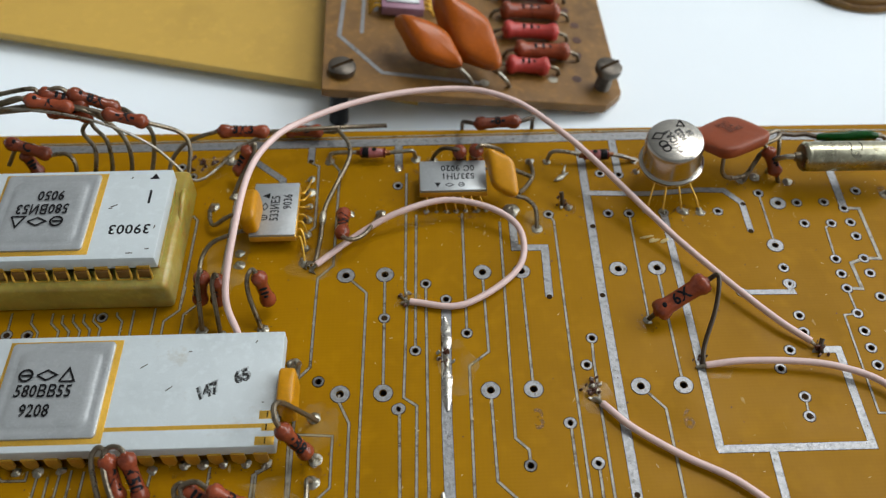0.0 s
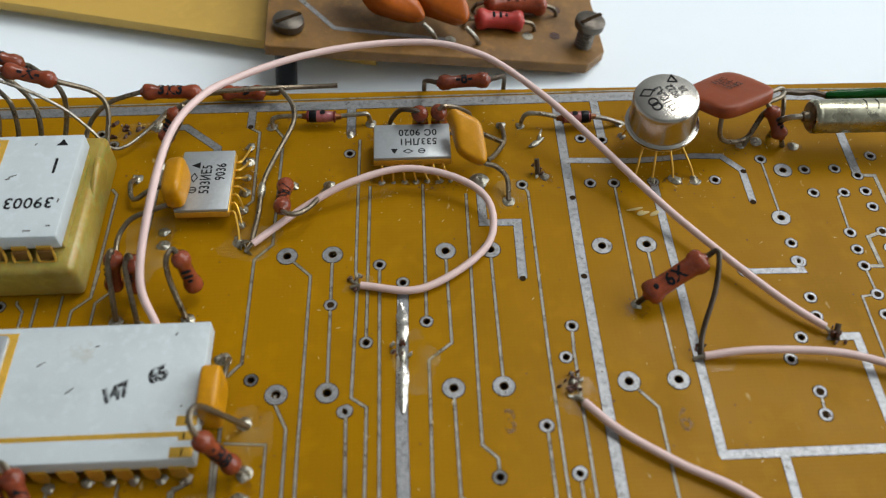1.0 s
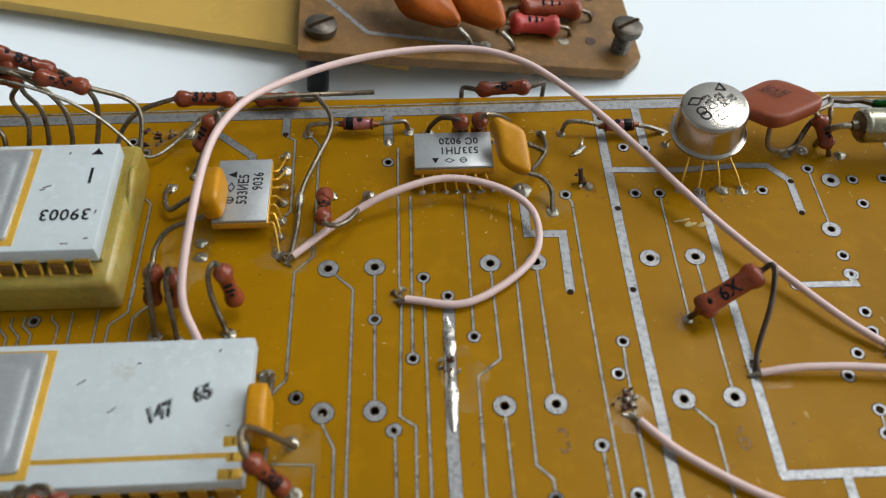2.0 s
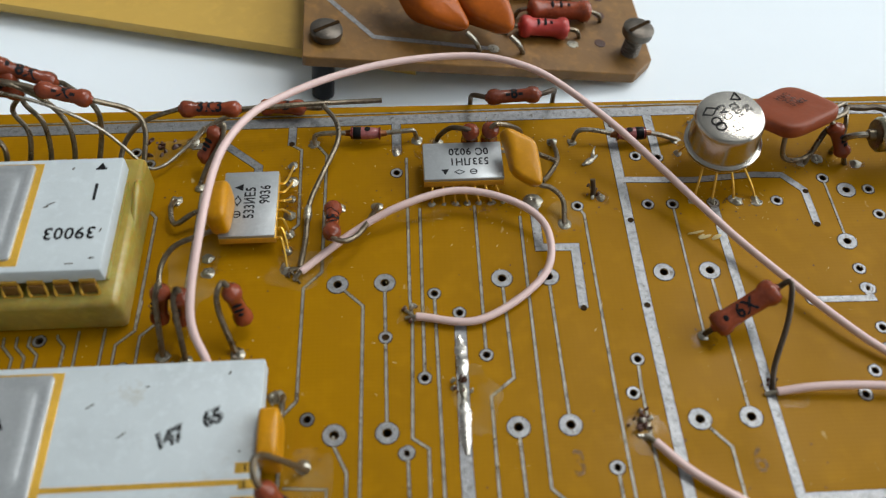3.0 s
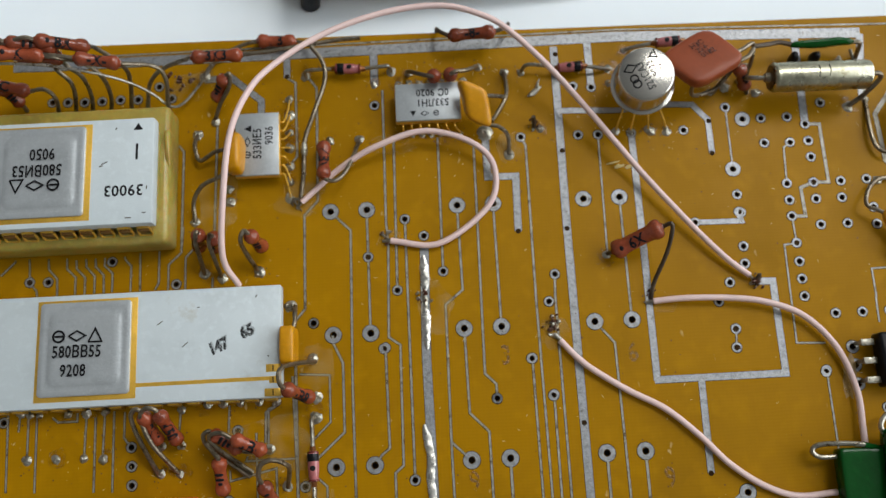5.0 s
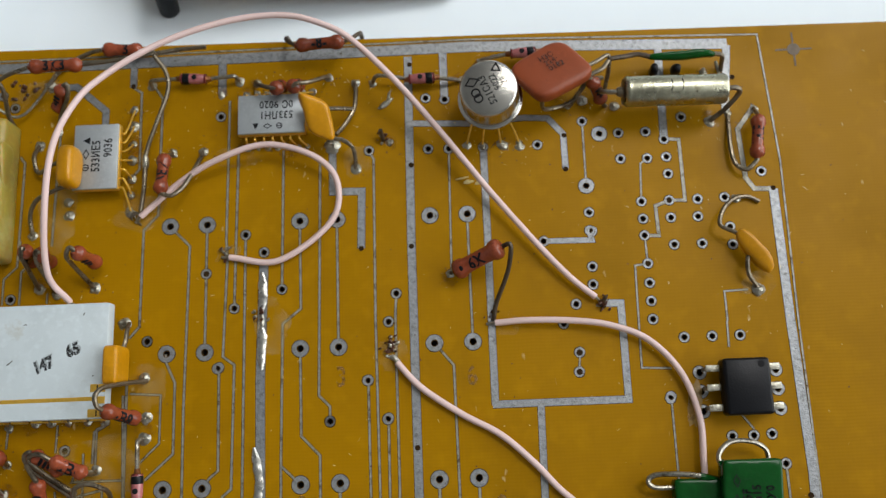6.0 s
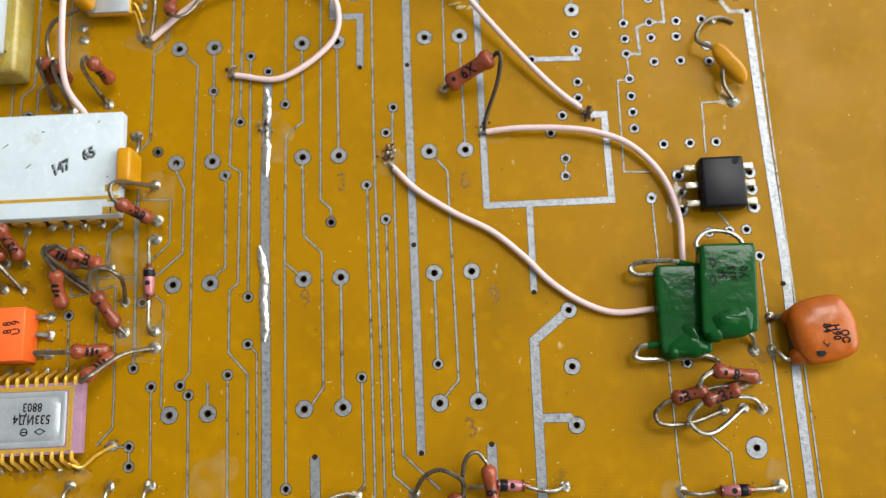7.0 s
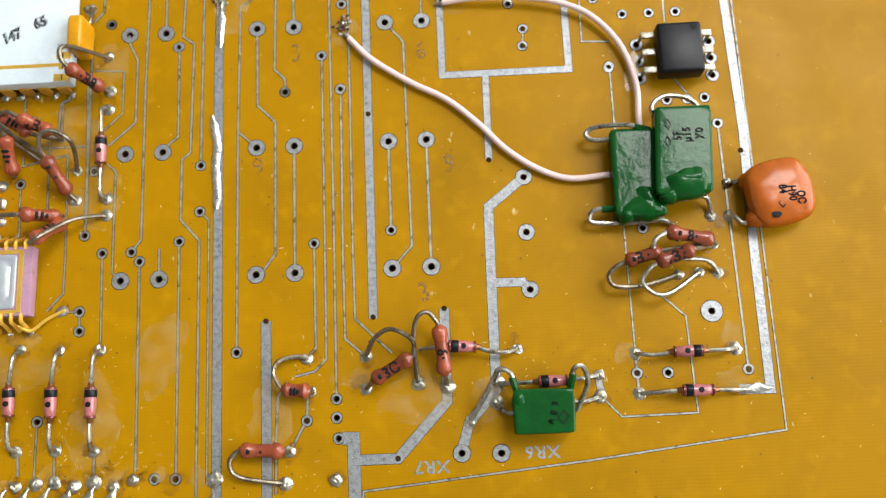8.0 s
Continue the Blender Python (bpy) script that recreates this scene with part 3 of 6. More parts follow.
track(0.3, (-33.7, 25.9), (-33.7, 24.5))
track(0.3, (-62.5, 27.6), (-60.5, 29.6))
track(0.3, (-60.3, 9.1), (-60, -1))
track(0.3, (-58.7, 8.8), (-58.8, 6.6))
track(0.3, (-57.6, 9), (-57.5, 3.1))
track(0.3, (-56.5, 8.9), (-56.3, -1.2))
track(0.3, (-54.4, 8.2), (-53.7, 7.6), (-51.2, 7.6), (-51.2, 8.7))
track(0.3, (-50, 8.4), (-50.1, 2.8))
track(0.3, (-48.8, 8), (-48.7, -1.5))
track(0.3, (-47.6, 8.3), (-47.7, 2.7))
track(0.3, (-46.4, 8.7), (-46.3, -1.6))
track(0.3, (-45, 8.5), (-45, 5.2), (-44.1, 4.3))
track(0.3, (-37.7, 8.2), (-37.8, 5.8))
track(0.3, (-31.3, 8.6), (-31.4, 5.1))
for x, y in ((15.2, 41.5), (14.9, 30.2), (14.9, 4), (8.2, 30.2), (36.2, 44.8), (36.1, 40),):
    bore(x, y)
for x, y in ((15.4, 56.2), (-23.3, 54.8), (63.6, 36.1), (63.5, -3.6), (14.9, -23.3), (23.9, -22.6),):
    bore(x, y)
for x, y in ((1.3, -23.2), (17.5, -40.8), (30.6, -3.2), (36.1, 12.7), (36.1, 15.1), (59.9, 52.2),):
    bore(x, y)

# short links beside the diodes
track(0.38, (6.6, -32.1), (6.4, -35.7), (4.4, -39.2))
track(0.38, (4.0, -30.9), (2.8, -32.8), (2.6, -38.3), (2.6, -44.4))
track(0.38, (-29.4, -38.2), (-29.2, -41.0))
track(0.38, (-24.8, -38.2), (-24.7, -41.4))
track(0.38, (-19.9, -38.4), (-19.8, -41.6))

# a conductor that runs on over a drilled hole gets a dark disc there
for x, y, r in DRILLED:
    for width, p in TRACKS:
        if any((q - Vector((x, y))).length < 0.9 for q in (p[0], p[-1])):
            continue
        for a, c in zip(p, p[1:]):
            s = (Vector((x, y)) - a).dot(c - a) / max(1e-6, (c - a).length_squared)
            if 0 <= s <= 1 and (a.lerp(c, s) - Vector((x, y))).length < width / 2 + r * 0.4:
                bore(x, y)
                break
        else:
            continue
        break


# ---- kinds of things ----
def joint(x, y, r=0.8, h=0.55, mat=None):
    """A dome of solder on the board round a lead's end."""
    k = random.uniform(0.85, 1.1)
    r, h = r * 0.9 * k, h * random.uniform(0.4, 0.8)
    b = lathe([(r * k, -0.01), (r * 0.99, 0.06), (r * 0.8, h * 0.36), (r * 0.55, h * 0.7), (r * 0.36, h * 0.96), (r * 0.16, h * 0.9), (0, h * 0.78)], 14)
    for v in b.verts:
        v.co += noise.noise_vector(v.co * 1500 + Vector((x, y, 0))) * 0.00024 * (v.co.z > 0)
        v.co += noise.noise_vector(v.co * 4200 + Vector((y, x, 0))) * 0.00009 * (v.co.z > 0)
    ob = part("solder_joint", b, mat or SOLDER, pcb, sharp=85)
    ob.location = V(x, y, 0)


def leg(owner, points, r=0.3, mat=None, name="lead", steps=5, sides=8):
    return part(name, tube(points, r, sides, steps), mat or LEAD, owner)


def ink_on(owner, text, a, c, r, size, around=0.0):
    """Writing wrapped round a body that runs from a to c, on its upper side."""
    a, c = Vector(a), Vector(c)
    way = (c - a).normalized()
    if way.x < 0:
        way = -way
    up = Vector((0, -0.35, 1))
    up = (up - way * up.dot(way)).normalized()
    side = up.cross(way)
    up = (up * math.cos(around) - side * math.sin(around)).normalized()
    side = up.cross(way)
    m = Matrix((way, side, up)).transposed().to_4x4()
    mk = writing(text, size, owner, (a + c) / 2, m, INK, bold=0.07)
    k = (r + 0.03) * MM
    for v in mk.data.vertices:
        g = v.co.y / k
        v.co.y, v.co.z = k * math.sin(g), k * math.cos(g) + v.co.z


def resistor(a, c, lead_a=(), lead_c=(), r=0.98, mark="", mat=None, wire=None, label="", group="resistors", around=0.0, wire_r=0.3):
    """Axial resistor: a waisted enamelled body from a to c, with two bent leads."""
    th = thing("resistor", label or "red-brown enamelled axial resistor with bent tinned leads, soldered to the board", "resistor", group=group)
    n = (Vector(c) - Vector(a)).length
    cap = min(1.5, n * 0.25)
    b = lathe([(0, -0.25), (0.38, -0.2), (0.5, 0), (r * 0.82, 0.14), (r, 0.45), (r * 1.02, cap * 0.6), (r * 0.98, cap * 0.85), (r * 0.81, cap * 1.15), (r * 0.8, n / 2),
               (r * 0.81, n - cap * 1.15), (r * 0.98, n - cap * 0.85), (r * 1.02, n - cap * 0.6), (r, n - 0.45), (r * 0.82, n - 0.14), (0.5, n), (0.38, n + 0.2), (0, n + 0.25)], 18)
    s = random.uniform(0, 50)
    for v in b.verts:
        v.co += noise.noise_vector(v.co * 700 + Vector((s, s, s))) * 0.00007
    bmesh.ops.transform(b, matrix=along(a, c), verts=b.verts)
    body = part("body", b, mat or RESISTOR, th)
    for pts in (lead_a, lead_c):
        if pts:
            leg(th, [a if pts is lead_a else c, *pts], wire_r, wire)
    if not mark:
        for s in (0.36, 0.5, 0.62):
            q = Vector(a).lerp(Vector(c), s)
            way = (Vector(c) - Vector(a)).normalized()
            up = Vector((0, -0.25, 1))
            up = (up - way * up.dot(way)).normalized()
            part("marking", superquad(q + up * (r * 0.8), way * 0.22, way.cross(up) * (0.55 if s != 0.62 else 0.3), up * 0.12, 1, 0.8, 6, 10), INK, body)
    if mark:
        ink_on(body, mark, a, c, r * 0.83, 1.55, around)
        if len(mark) < 3 and n > 4:
            q = Vector(a).lerp(Vector(c), 0.2)
            way = (Vector(c) - Vector(a)).normalized()
            up = Vector((0, -0.2, 1))
            up = (up - way * up.dot(way)).normalized()
            part("marking", superquad(q + up * (r * 0.93), way * 0.3, way.cross(up) * 0.35, up * 0.12, 1, 1, 6, 10), INK, body)
    return th


def diode(a, c, lead_a=(), lead_c=(), group="diodes"):
    """Glass diode: a pink core with a black ring near the end a, clear dark ends, and two leads."""
    th = thing("diode", "small pink glass diode with a black band and long tinned leads", "diode", group=group)
    n = (Vector(c) - Vector(a)).length
    m = along(a, c)
    core = part("core", lathe([(0, 0.05), (0.4, 0.08), (0.7, 0.2), (0.74, 0.5), (0.73, n * 0.62), (0.6, n - 0.3), (0.4, n - 0.08), (0, n - 0.05)], 16, m), DIODE_GLASS, th)
    part("band", lathe([(0.74, 0.32), (0.77, 0.38), (0.77, 1.2), (0.74, 1.26)], 16, m), BLACK, core, "black ring")
    q = m @ Vector((0, 0, n * 0.56 * MM)) + Vector((0, 0, 0.69 * MM))
    part("dot", lathe([(0.36, 0), (0.36, 0.05), (0.2, 0.08), (0, 0.08)], 10, Matrix.Translation(q)), INK, core, "black dot")
    for e in (0.0, n - 0.3):
        part("glass_end", lathe([(0.5, 0.0), (0.74, 0.05), (0.74, 0.25), (0.5, 0.3)], 16, m @ Matrix.Translation(V(0, 0, e))), DIODE_END, th)
    for e in (0.0, n):
        part("end_bead", lathe([(0.28, -0.7), (0.34, -0.6), (0.4, -0.1), (0.5, 0.0), (0.4, 0.1), (0.34, 0.6), (0.28, 0.7)], 12, m @ Matrix.Translation(V(0, 0, e))), COPPER_END, th, "copper-brown lead root")
    for pts, e in ((lead_a, a), (lead_c, c)):
        if pts:
            leg(th, [e, *pts], 0.28, LEAD_BRIGHT)
    return th


def crumb(x, y, z, s, mat, name="flux_residue"):
    """A ragged burnt lump."""
    b = superquad((x, y, z), (s, 0.1, 0), (0, s * random.uniform(0.6, 1.0), 0.1), (0, 0, s * random.uniform(0.5, 0.8)), 1, 1, 8, 12)
    for v in b.verts:
        v.co += noise.noise_vector(v.co * 2600 + Vector((x, y, s))) * s * 0.0006
        v.co.z = max(v.co.z, 0.00001)
    return part(name, b, mat, pcb)


def superquad(centre, u, v, n, e1=0.45, e2=0.5, rows=14, cols=28, lumps=0.0, bm=None, taper=0.0):
    """A cushion with half-axes u, v, n (millimetres); small exponents make it boxier."""
    u, v, n, centre = Vector(u), Vector(v), Vector(n), Vector(centre)

    def pw(x, e):
        return math.copysign(abs(x) ** e, x)

    b = bmesh.new()
    rings = []
    for i in range(rows + 1):
        f = -math.pi / 2 + math.pi * i / rows
        cf, sf = pw(math.cos(f), e1), pw(math.sin(f), e1)
        ring = []
        for k in range(cols if 0 < i < rows else 1):
            g = 2 * math.pi * k / cols
            a = cf * pw(math.cos(g), e2)
            k1 = 1 - taper * (a + 1) / 2
            p = centre + u * a + v * (cf * pw(math.sin(g), e2) * k1) + n * (sf * k1)
            if lumps:
                p += Vector(noise.noise_vector(p * 0.45)) * lumps
            ring.append(b.verts.new(p * MM))
        rings.append(ring)
    for a, c in zip(rings, rings[1:]):
        for k in range(cols):
            j = (k + 1) % cols
            if len(a) == 1:
                b.faces.new((a[0], c[j], c[k]))
            elif len(c) == 1:
                b.faces.new((a[k], a[j], c[0]))
            else:
                b.faces.new((a[k], a[j], c[j], c[k]))
    bmesh.ops.recalc_face_normals(b, faces=b.faces)
    return merged(bm, b)


def facing(way, up):
    """A turn whose z is up and whose x is as near to way as can be."""
    z = Vector(up).normalized()
    x = Vector(way)
    x = (x - z * x.dot(z)).normalized()
    return Matrix((x, z.cross(x), z)).transposed().to_4x4()


def outline(points, w, owner, z, name="marking", mat=None):
    """A closed printed line."""
    p = [*points, points[0], points[1]]
    return part(name, strip(p[:-1], w, z + 0.012, z - 0.004), mat or INK, owner, smooth=False)


def ring_mark(owner, x, y, z, r, w=0.2, mat=None):
    b = bmesh.new()
    n = 20
    rings = [[b.verts.new(V(x + q * math.cos(2 * math.pi * k / n), y + q * math.sin(2 * math.pi * k / n), z + 0.012)) for k in range(n)] for q in (r, r - w)]
    for k in range(n):
        b.faces.new((rings[0][k], rings[0][(k + 1) % n], rings[1][(k + 1) % n], rings[1][k]))
    return part("marking", b, mat or INK, owner, smooth=False)


def symbols(owner, x, y, z, size, step, flip=1, order=("ring", "diamond", "triangle"), vertical=False):
    """The maker's plain signs in a row: a ring with a bar, a lozenge, a triangle."""
    h = size / 2
    for i, kind in enumerate(order):
        cx, cy = (x, y + i * step) if vertical else (x + i * step, y)
        if kind == "ring":
            ring_mark(owner, cx, cy, z, h, size * 0.16)
            part("marking", strip([(cx - h * 0.6, cy), (cx + h * 0.7, cy)], size * 0.16, z + 0.014, z), INK, owner, smooth=False)
        elif kind == "diamond":
            a, c = (h * 0.75, h * 1.3) if vertical else (h * 1.3, h * 0.75)
            outline([(cx - a, cy), (cx, cy + c), (cx + a, cy), (cx, cy - c)], size * 0.13, owner, z)
        else:
            corners = [(cx + h, cy - h), (cx - h, cy), (cx + h, cy + h)] if vertical else [(cx - h, cy - h * flip), (cx, cy + h * flip), (cx + h, cy - h * flip)]
            if size > 1.2:
                outline(corners, size * 0.13, owner, z)
            else:
                b = bmesh.new()
                b.faces.new([b.verts.new(V(*q, z + 0.012)) for q in corners])
                part("marking", b, INK, owner, smooth=False)


def dimpled_lid(x0, x1, y0, y1, z, inset=1.3, depth=0.2, rise=0.3):
    """A pressed metal lid: a rim with a raised, rounded field."""
    b = bmesh.new()
    cx, cy = (x0 + x1) / 2, (y0 + y1) / 2
    hx, hy = (x1 - x0) / 2, (y1 - y0) / 2
    rows = []
    n = 6
    for off, h, rad in ((0, 0, 0.5), (0, rise, 0.5), (0.12, rise + 0.06, 0.5), (inset * 0.55, rise + 0.06, 0.8), (inset * 0.8, rise + 0.02 - depth * 0.1, 1.0), (inset, rise + depth * 0.5, 1.1), (inset + 0.5, rise + depth, 1.2), (inset + 1.0, rise + depth, 1.2)):
        ring = []
        for qx, qy, a0 in ((1, 1, 0), (-1, 1, 90), (-1, -1, 180), (1, -1, 270)):
            for k in range(n + 1):
                a = radians(a0 + 90 * k / n)
                ring.append(b.verts.new(V(cx + qx * (hx - off - rad) + rad * math.cos(a), cy + qy * (hy - off - rad) + rad * math.sin(a), z + h)))
        rows.append(ring)
    for a, c in zip(rows, rows[1:]):
        for k in range(len(a)):
            j = (k + 1) % len(a)
            b.faces.new((a[k], a[j], c[j], c[k]))
    b.faces.new(rows[-1])
    bmesh.ops.recalc_face_normals(b, faces=b.faces)
    return b


def dual_inline_pin(x, y, z, down, out, w=1.5):
    """A gold side-brazed pin: a flat tab that narrows towards the board."""
    b = bmesh.new()
    prof = ((w / 2, 0), (w / 2, -1.5), (0.28, -2.3), (0.28, -down))
    front = [b.verts.new(V(x + s * px, y + out * 0.14, z + pz)) for s in (1, -1) for px, pz in (prof if s == 1 else prof[::-1])]
    back = [b.verts.new(v.co - V(0, out * 0.28, 0)) for v in front]
    k = len(front)
    for i in range(3):
        b.faces.new((front[i], front[i + 1], front[k - 2 - i], front[k - 1 - i]))
        b.faces.new((back[k - 1 - i], back[k - 2 - i], back[i + 1], back[i]))
    for i in range(k):
        b.faces.new((front[i], front[(i + 1) % k], back[(i + 1) % k], back[i]))
    bmesh.ops.recalc_face_normals(b, faces=b.faces)
    return b


def flat_pin(owner, points, r=0.14, mat=None):
    return part("pin", tube(points, r, 6, 4), mat or GOLD, owner)


# ---- resistors ----
resistor((-35.5, 56, 5.2), (-28.8, 56.3, 4.6), ((-35.9, 55.9, 5.2), (-39.6, 54.9, 4.5), (-42.1, 53.6, 2.5), (-43.1, 50.6, 0.1), ), ((-25.1, 56.7, 4.4), (-21.4, 57.4, 4), (-16.2, 58.6, 3), (-12.4, 58.9, 2.8), ), mark='3K3')
resistor((-27.2, 60.0, 1.2), (-21.8, 59.6, 1.3), ((-29.0, 59.6, 1.3), (-31.6, 58.6, 0.9), (-33.8, 57.2, 0.5), (-35.1, 55.5, 0.2), ), ((-20.4, 59.3, 1.4), (-19.3, 58.2, 2.6), ), mark='I B')
resistor((0.2, 58.2, 3.4), (6.6, 58.5, 3.4), ((-0.8, 58.9, 3.1), (-1.4, 59.7, 2.4), (-1.5, 60.6, 1.0), (-1.5, 60.9, -0.8), ), ((7.7, 58.9, 3.4), (8.6, 59.8, 2.8), (8.8, 60.7, 1.2), (8.8, 60.9, -0.8), ), mark='-8-', wire=LEAD_DARK)
resistor((20.6, 26.2, 1.6), (26.6, 28.5, 5), ((20.3, 26.3, 0.8), (19.9, 26.3, 0), ), ((27.7, 28.4, 6), (27.3, 25.5, 3.8), (25.8, 22, 1.2), (25.3, 19.8, 0.1), ), r=1.35, mark='6X', wire=LEAD_DARK, label='large red-brown enamelled resistor standing askew on blackened leads')
resistor((-18, 43.8, 1.7), (-17.9, 38.2, 3.4), ((-17.6, 44.3, 0.6), (-17.4, 44.8, 0), ), ((-17.2, 37.8, 3.2), (-16.2, 37.9, 3), (-15, 39.3, 2.4), (-13.8, 42.2, 1.4), (-13.2, 44.7, 0.1), ), mark='ИВх')
resistor((-27.2, 29.8, 6.8), (-26.6, 29.4, 1.4), ((-27.9, 30.3, 7), (-28.4, 29.3, 6.6), (-28.5, 28.5, 4), (-27.5, 26.5, 0.2), ), (), r=1.0, wire=LEAD)
resistor((-34, 30.4, 6.3), (-35.2, 29.9, 1.2), ((-34.1, 30.5, 6.8), (-34.4, 29.5, 6), (-34.6, 28.6, 4), (-34.7, 26.4, 0.2), ), (), r=1.0)
resistor((-32.1, 30, 6), (-32.9, 29.7, 1.2), ((-32.4, 30.1, 6.5), (-32.7, 29.1, 5.6), (-32.6, 28, 4), (-32.4, 25.9, 0.2), ), (), r=1.0)
resistor((-31, 53, 5), (-33, 51.1, 1.6), ((-30.2, 53.1, 5.4), (-30.6, 51.7, 4.2), (-32.3, 50.3, 2), (-33.5, 48.7, 0.1), ), (), r=1.0, wire=LEAD)
resistor((-53.4, 55.5, 13.2), (-47.9, 55.9, 9.8), ((-54.6, 55.5, 14), (-57, 55, 13.6), (-64, 54, 12), ), ((-47, 55.8, 9.6), (-43.9, 53.8, 8), (-44.1, 53, 4.5), (-45.4, 50.4, 0.1), ), mark='8X', wire=LEAD)
resistor((-58.4, 53.8, 13.6), (-52.8, 53.8, 12), ((-60, 53.8, 13.8), (-66, 53, 12), ), ((-51, 53.7, 11.4), (-49, 54.2, 8.6), (-47.4, 53.3, 6), (-47.3, 51.8, 3), (-48.3, 50.4, 0.1), ), mark='K')
resistor((-49.2, 53.8, 11), (-43.8, 53.5, 9.4), ((-51.5, 53.9, 11.8), (-56, 54, 12.6), (-64, 53.5, 12), ), ((-40.2, 54.1, 7), (-39.1, 53.1, 5), (-39.6, 50.5, 2), (-39.4, 49.1, 0.1), ), mark='-X-', wire=LEAD)
resistor((-57, 55.2, 13.6), (-51.6, 55.2, 11.2), ((-58.5, 55.2, 14.2), (-66, 54.5, 13), ), ((-51.6, 54.4, 8.4), (-50, 53.3, 6.4), (-50, 51.9, 3), (-50.9, 50.3, 0.1), ))
resistor((-56.6, 54.3, 11.2), (-51.2, 54.5, 9.8), ((-58.2, 54.2, 11.6), (-66, 54, 11), ), ((-53.2, 54.3, 7.4), (-51.9, 53, 5.4), (-52.2, 51.6, 3), (-53.3, 50.4, 0.1), ))
resistor((-63.4, 53.1, 6.8), (-57.7, 52.1, 5.2), (), ((-55.7, 52.4, 5), (-54.7, 51.5, 3.6), (-55.6, 50.2, 0.1), (-55.5, 50.1, 0), ), mark='C')
resistor((-61.7, 53, 5), (-60.4, 52, 1.5), ((-62.6, 53.5, 5.4), (-64.3, 52.5, 3), ), ((-60.2, 51.4, 0.2), ))
resistor((39.8, 50.8, 4.6), (41.5, 48.9, 1.4), ((39.5, 51.2, 5), (41.2, 52.1, 5), (42.2, 53.4, 4.6), ), ((42.1, 48.8, 0), ), r=1.0)
resistor((62.1, 45.6, 2), (61.3, 39.9, 1.8), ((62.2, 46.8, 0.8), (62.3, 47.5, 0), ), ((61.2, 39.4, 1.6), (59.8, 38.4, 1.4), (58.6, 39.6, 1), (58.3, 42.4, 0.8), (58.7, 46.7, 0.1), ), mark='1КЕ')
resistor((-22.9, 9.9, 6.4), (-20.3, 8.9, 1.6), ((-23.3, 10.4, 7.4), (-23.4, 11.6, 7.8), (-22.9, 12.6, 6.8), (-21.5, 13.3, 3.5), (-19.9, 13.8, 0.1), ), ((-20.2, 9, 0.2), ), mark='·В8', wire=LEAD)
resistor((-40.8, 7.7, 5.5), (-39.9, 4.3, 1.6), ((-41.1, 8.2, 6), (-41.8, 8.2, 6), (-42.3, 7.1, 5.2), (-41.6, 4, 3), (-40.3, 0.3, 0.2), ), ((-40.1, 3.9, 0.2), ), mark='CN3')
resistor((-38.9, 7.8, 5.5), (-37.4, 4.2, 1.6), ((-39.5, 8.3, 6), (-40.6, 8.2, 6), (-41, 6.9, 5.4), (-40.1, 3.9, 3.4), (-37.7, 0.3, 0.2), ), ((-37.4, 3.8, 0.2), ), mark='К50')
resistor((-32.9, 5.1, 3), (-29.3, 2.7, 2.4), ((-33.2, 5.3, 3.4), (-33.9, 4.6, 3), (-32.9, 2.9, 2.2), (-28.4, -0.6, 0.6), ), ((-27.9, 2.5, 1.4), (-26, 2.6, 0.2), ))
resistor((-29.9, 4.2, 4.2), (-26, 2.4, 3.2), ((-31.5, 5, 4.4), (-33, 4.5, 3.8), (-31.9, 2.9, 2.6), (-28, -0.1, 1), ), ((-25.8, 2.4, 1.5), (-25.9, 2.7, 0.2), ), mark='ЈВ·')
resistor((-26.1, -1.5, 4.4), (-24.4, -5.3, 1), ((-26.4, -0.6, 5.4), (-25.9, 0.8, 6.4), (-24.4, 1.3, 6.4), (-22.9, 0.6, 5), (-23.1, -0.3, 2.6), (-23.7, -2.1, 0.2), ), ((-23.5, -6.2, 0.2), ), mark='·')
resistor((-31.7, 1.8, 4), (-31.6, -2.5, 1.4), ((-31.7, 2, 4.4), (-33.3, 3.7, 3.5), ), ((-32.1, -2.5, 0.2), ))
resistor((-28.7, -8.9, 4.6), (-25.3, -8.5, 1.2), ((-29.5, -9, 4.9), (-31.5, -8.9, 4.6), (-33.5, -8.8, 4.4), ), ((-25.4, -8.1, 0.2), ))
resistor((-26.7, -12.4, 5), (-24.9, -9.2, 0.9), ((-26.9, -12.9, 5.4), (-25.6, -12, 5.4), (-23.3, -9.4, 2.4), (-21, -8.6, 1), (-19.6, -8.4, 0.2), ), ((-24.7, -9, 0.2), ))
resistor((14.9, -31.4, 1.8), (19.6, -28.8, 2.6), ((14.2, -32, 0.8), (13.8, -32.2, 0), ), ((20, -28.2, 2.8), (19.8, -26.7, 3.4), (17.3, -25.4, 3.6), (15.1, -26.3, 2), (13.9, -28.2, 0.1), ), mark='3С', wire=LEAD)
resistor((23.2, -25.2, 2.8), (23.7, -31, 1.8), ((22.9, -24.6, 3), (21.9, -23.5, 3.4), (20.6, -24.1, 3.4), (20, -26.6, 2.4), (20.3, -31.8, 0.1), ), ((23.8, -31.6, 1), (23.9, -32.4, 0.1), ), mark='16·', wire=LEAD)
resistor((-1.4, -39, 1.5), (3.7, -39.3, 1.4), ((-2.1, -39.4, 1.8), (-2.7, -40.6, 1.8), (-1.6, -42.2, 1), (3.7, -43.2, 0.1), ), ((4.1, -39.4, 0.6), (4.3, -39.4, 0.1), ), mark='·')
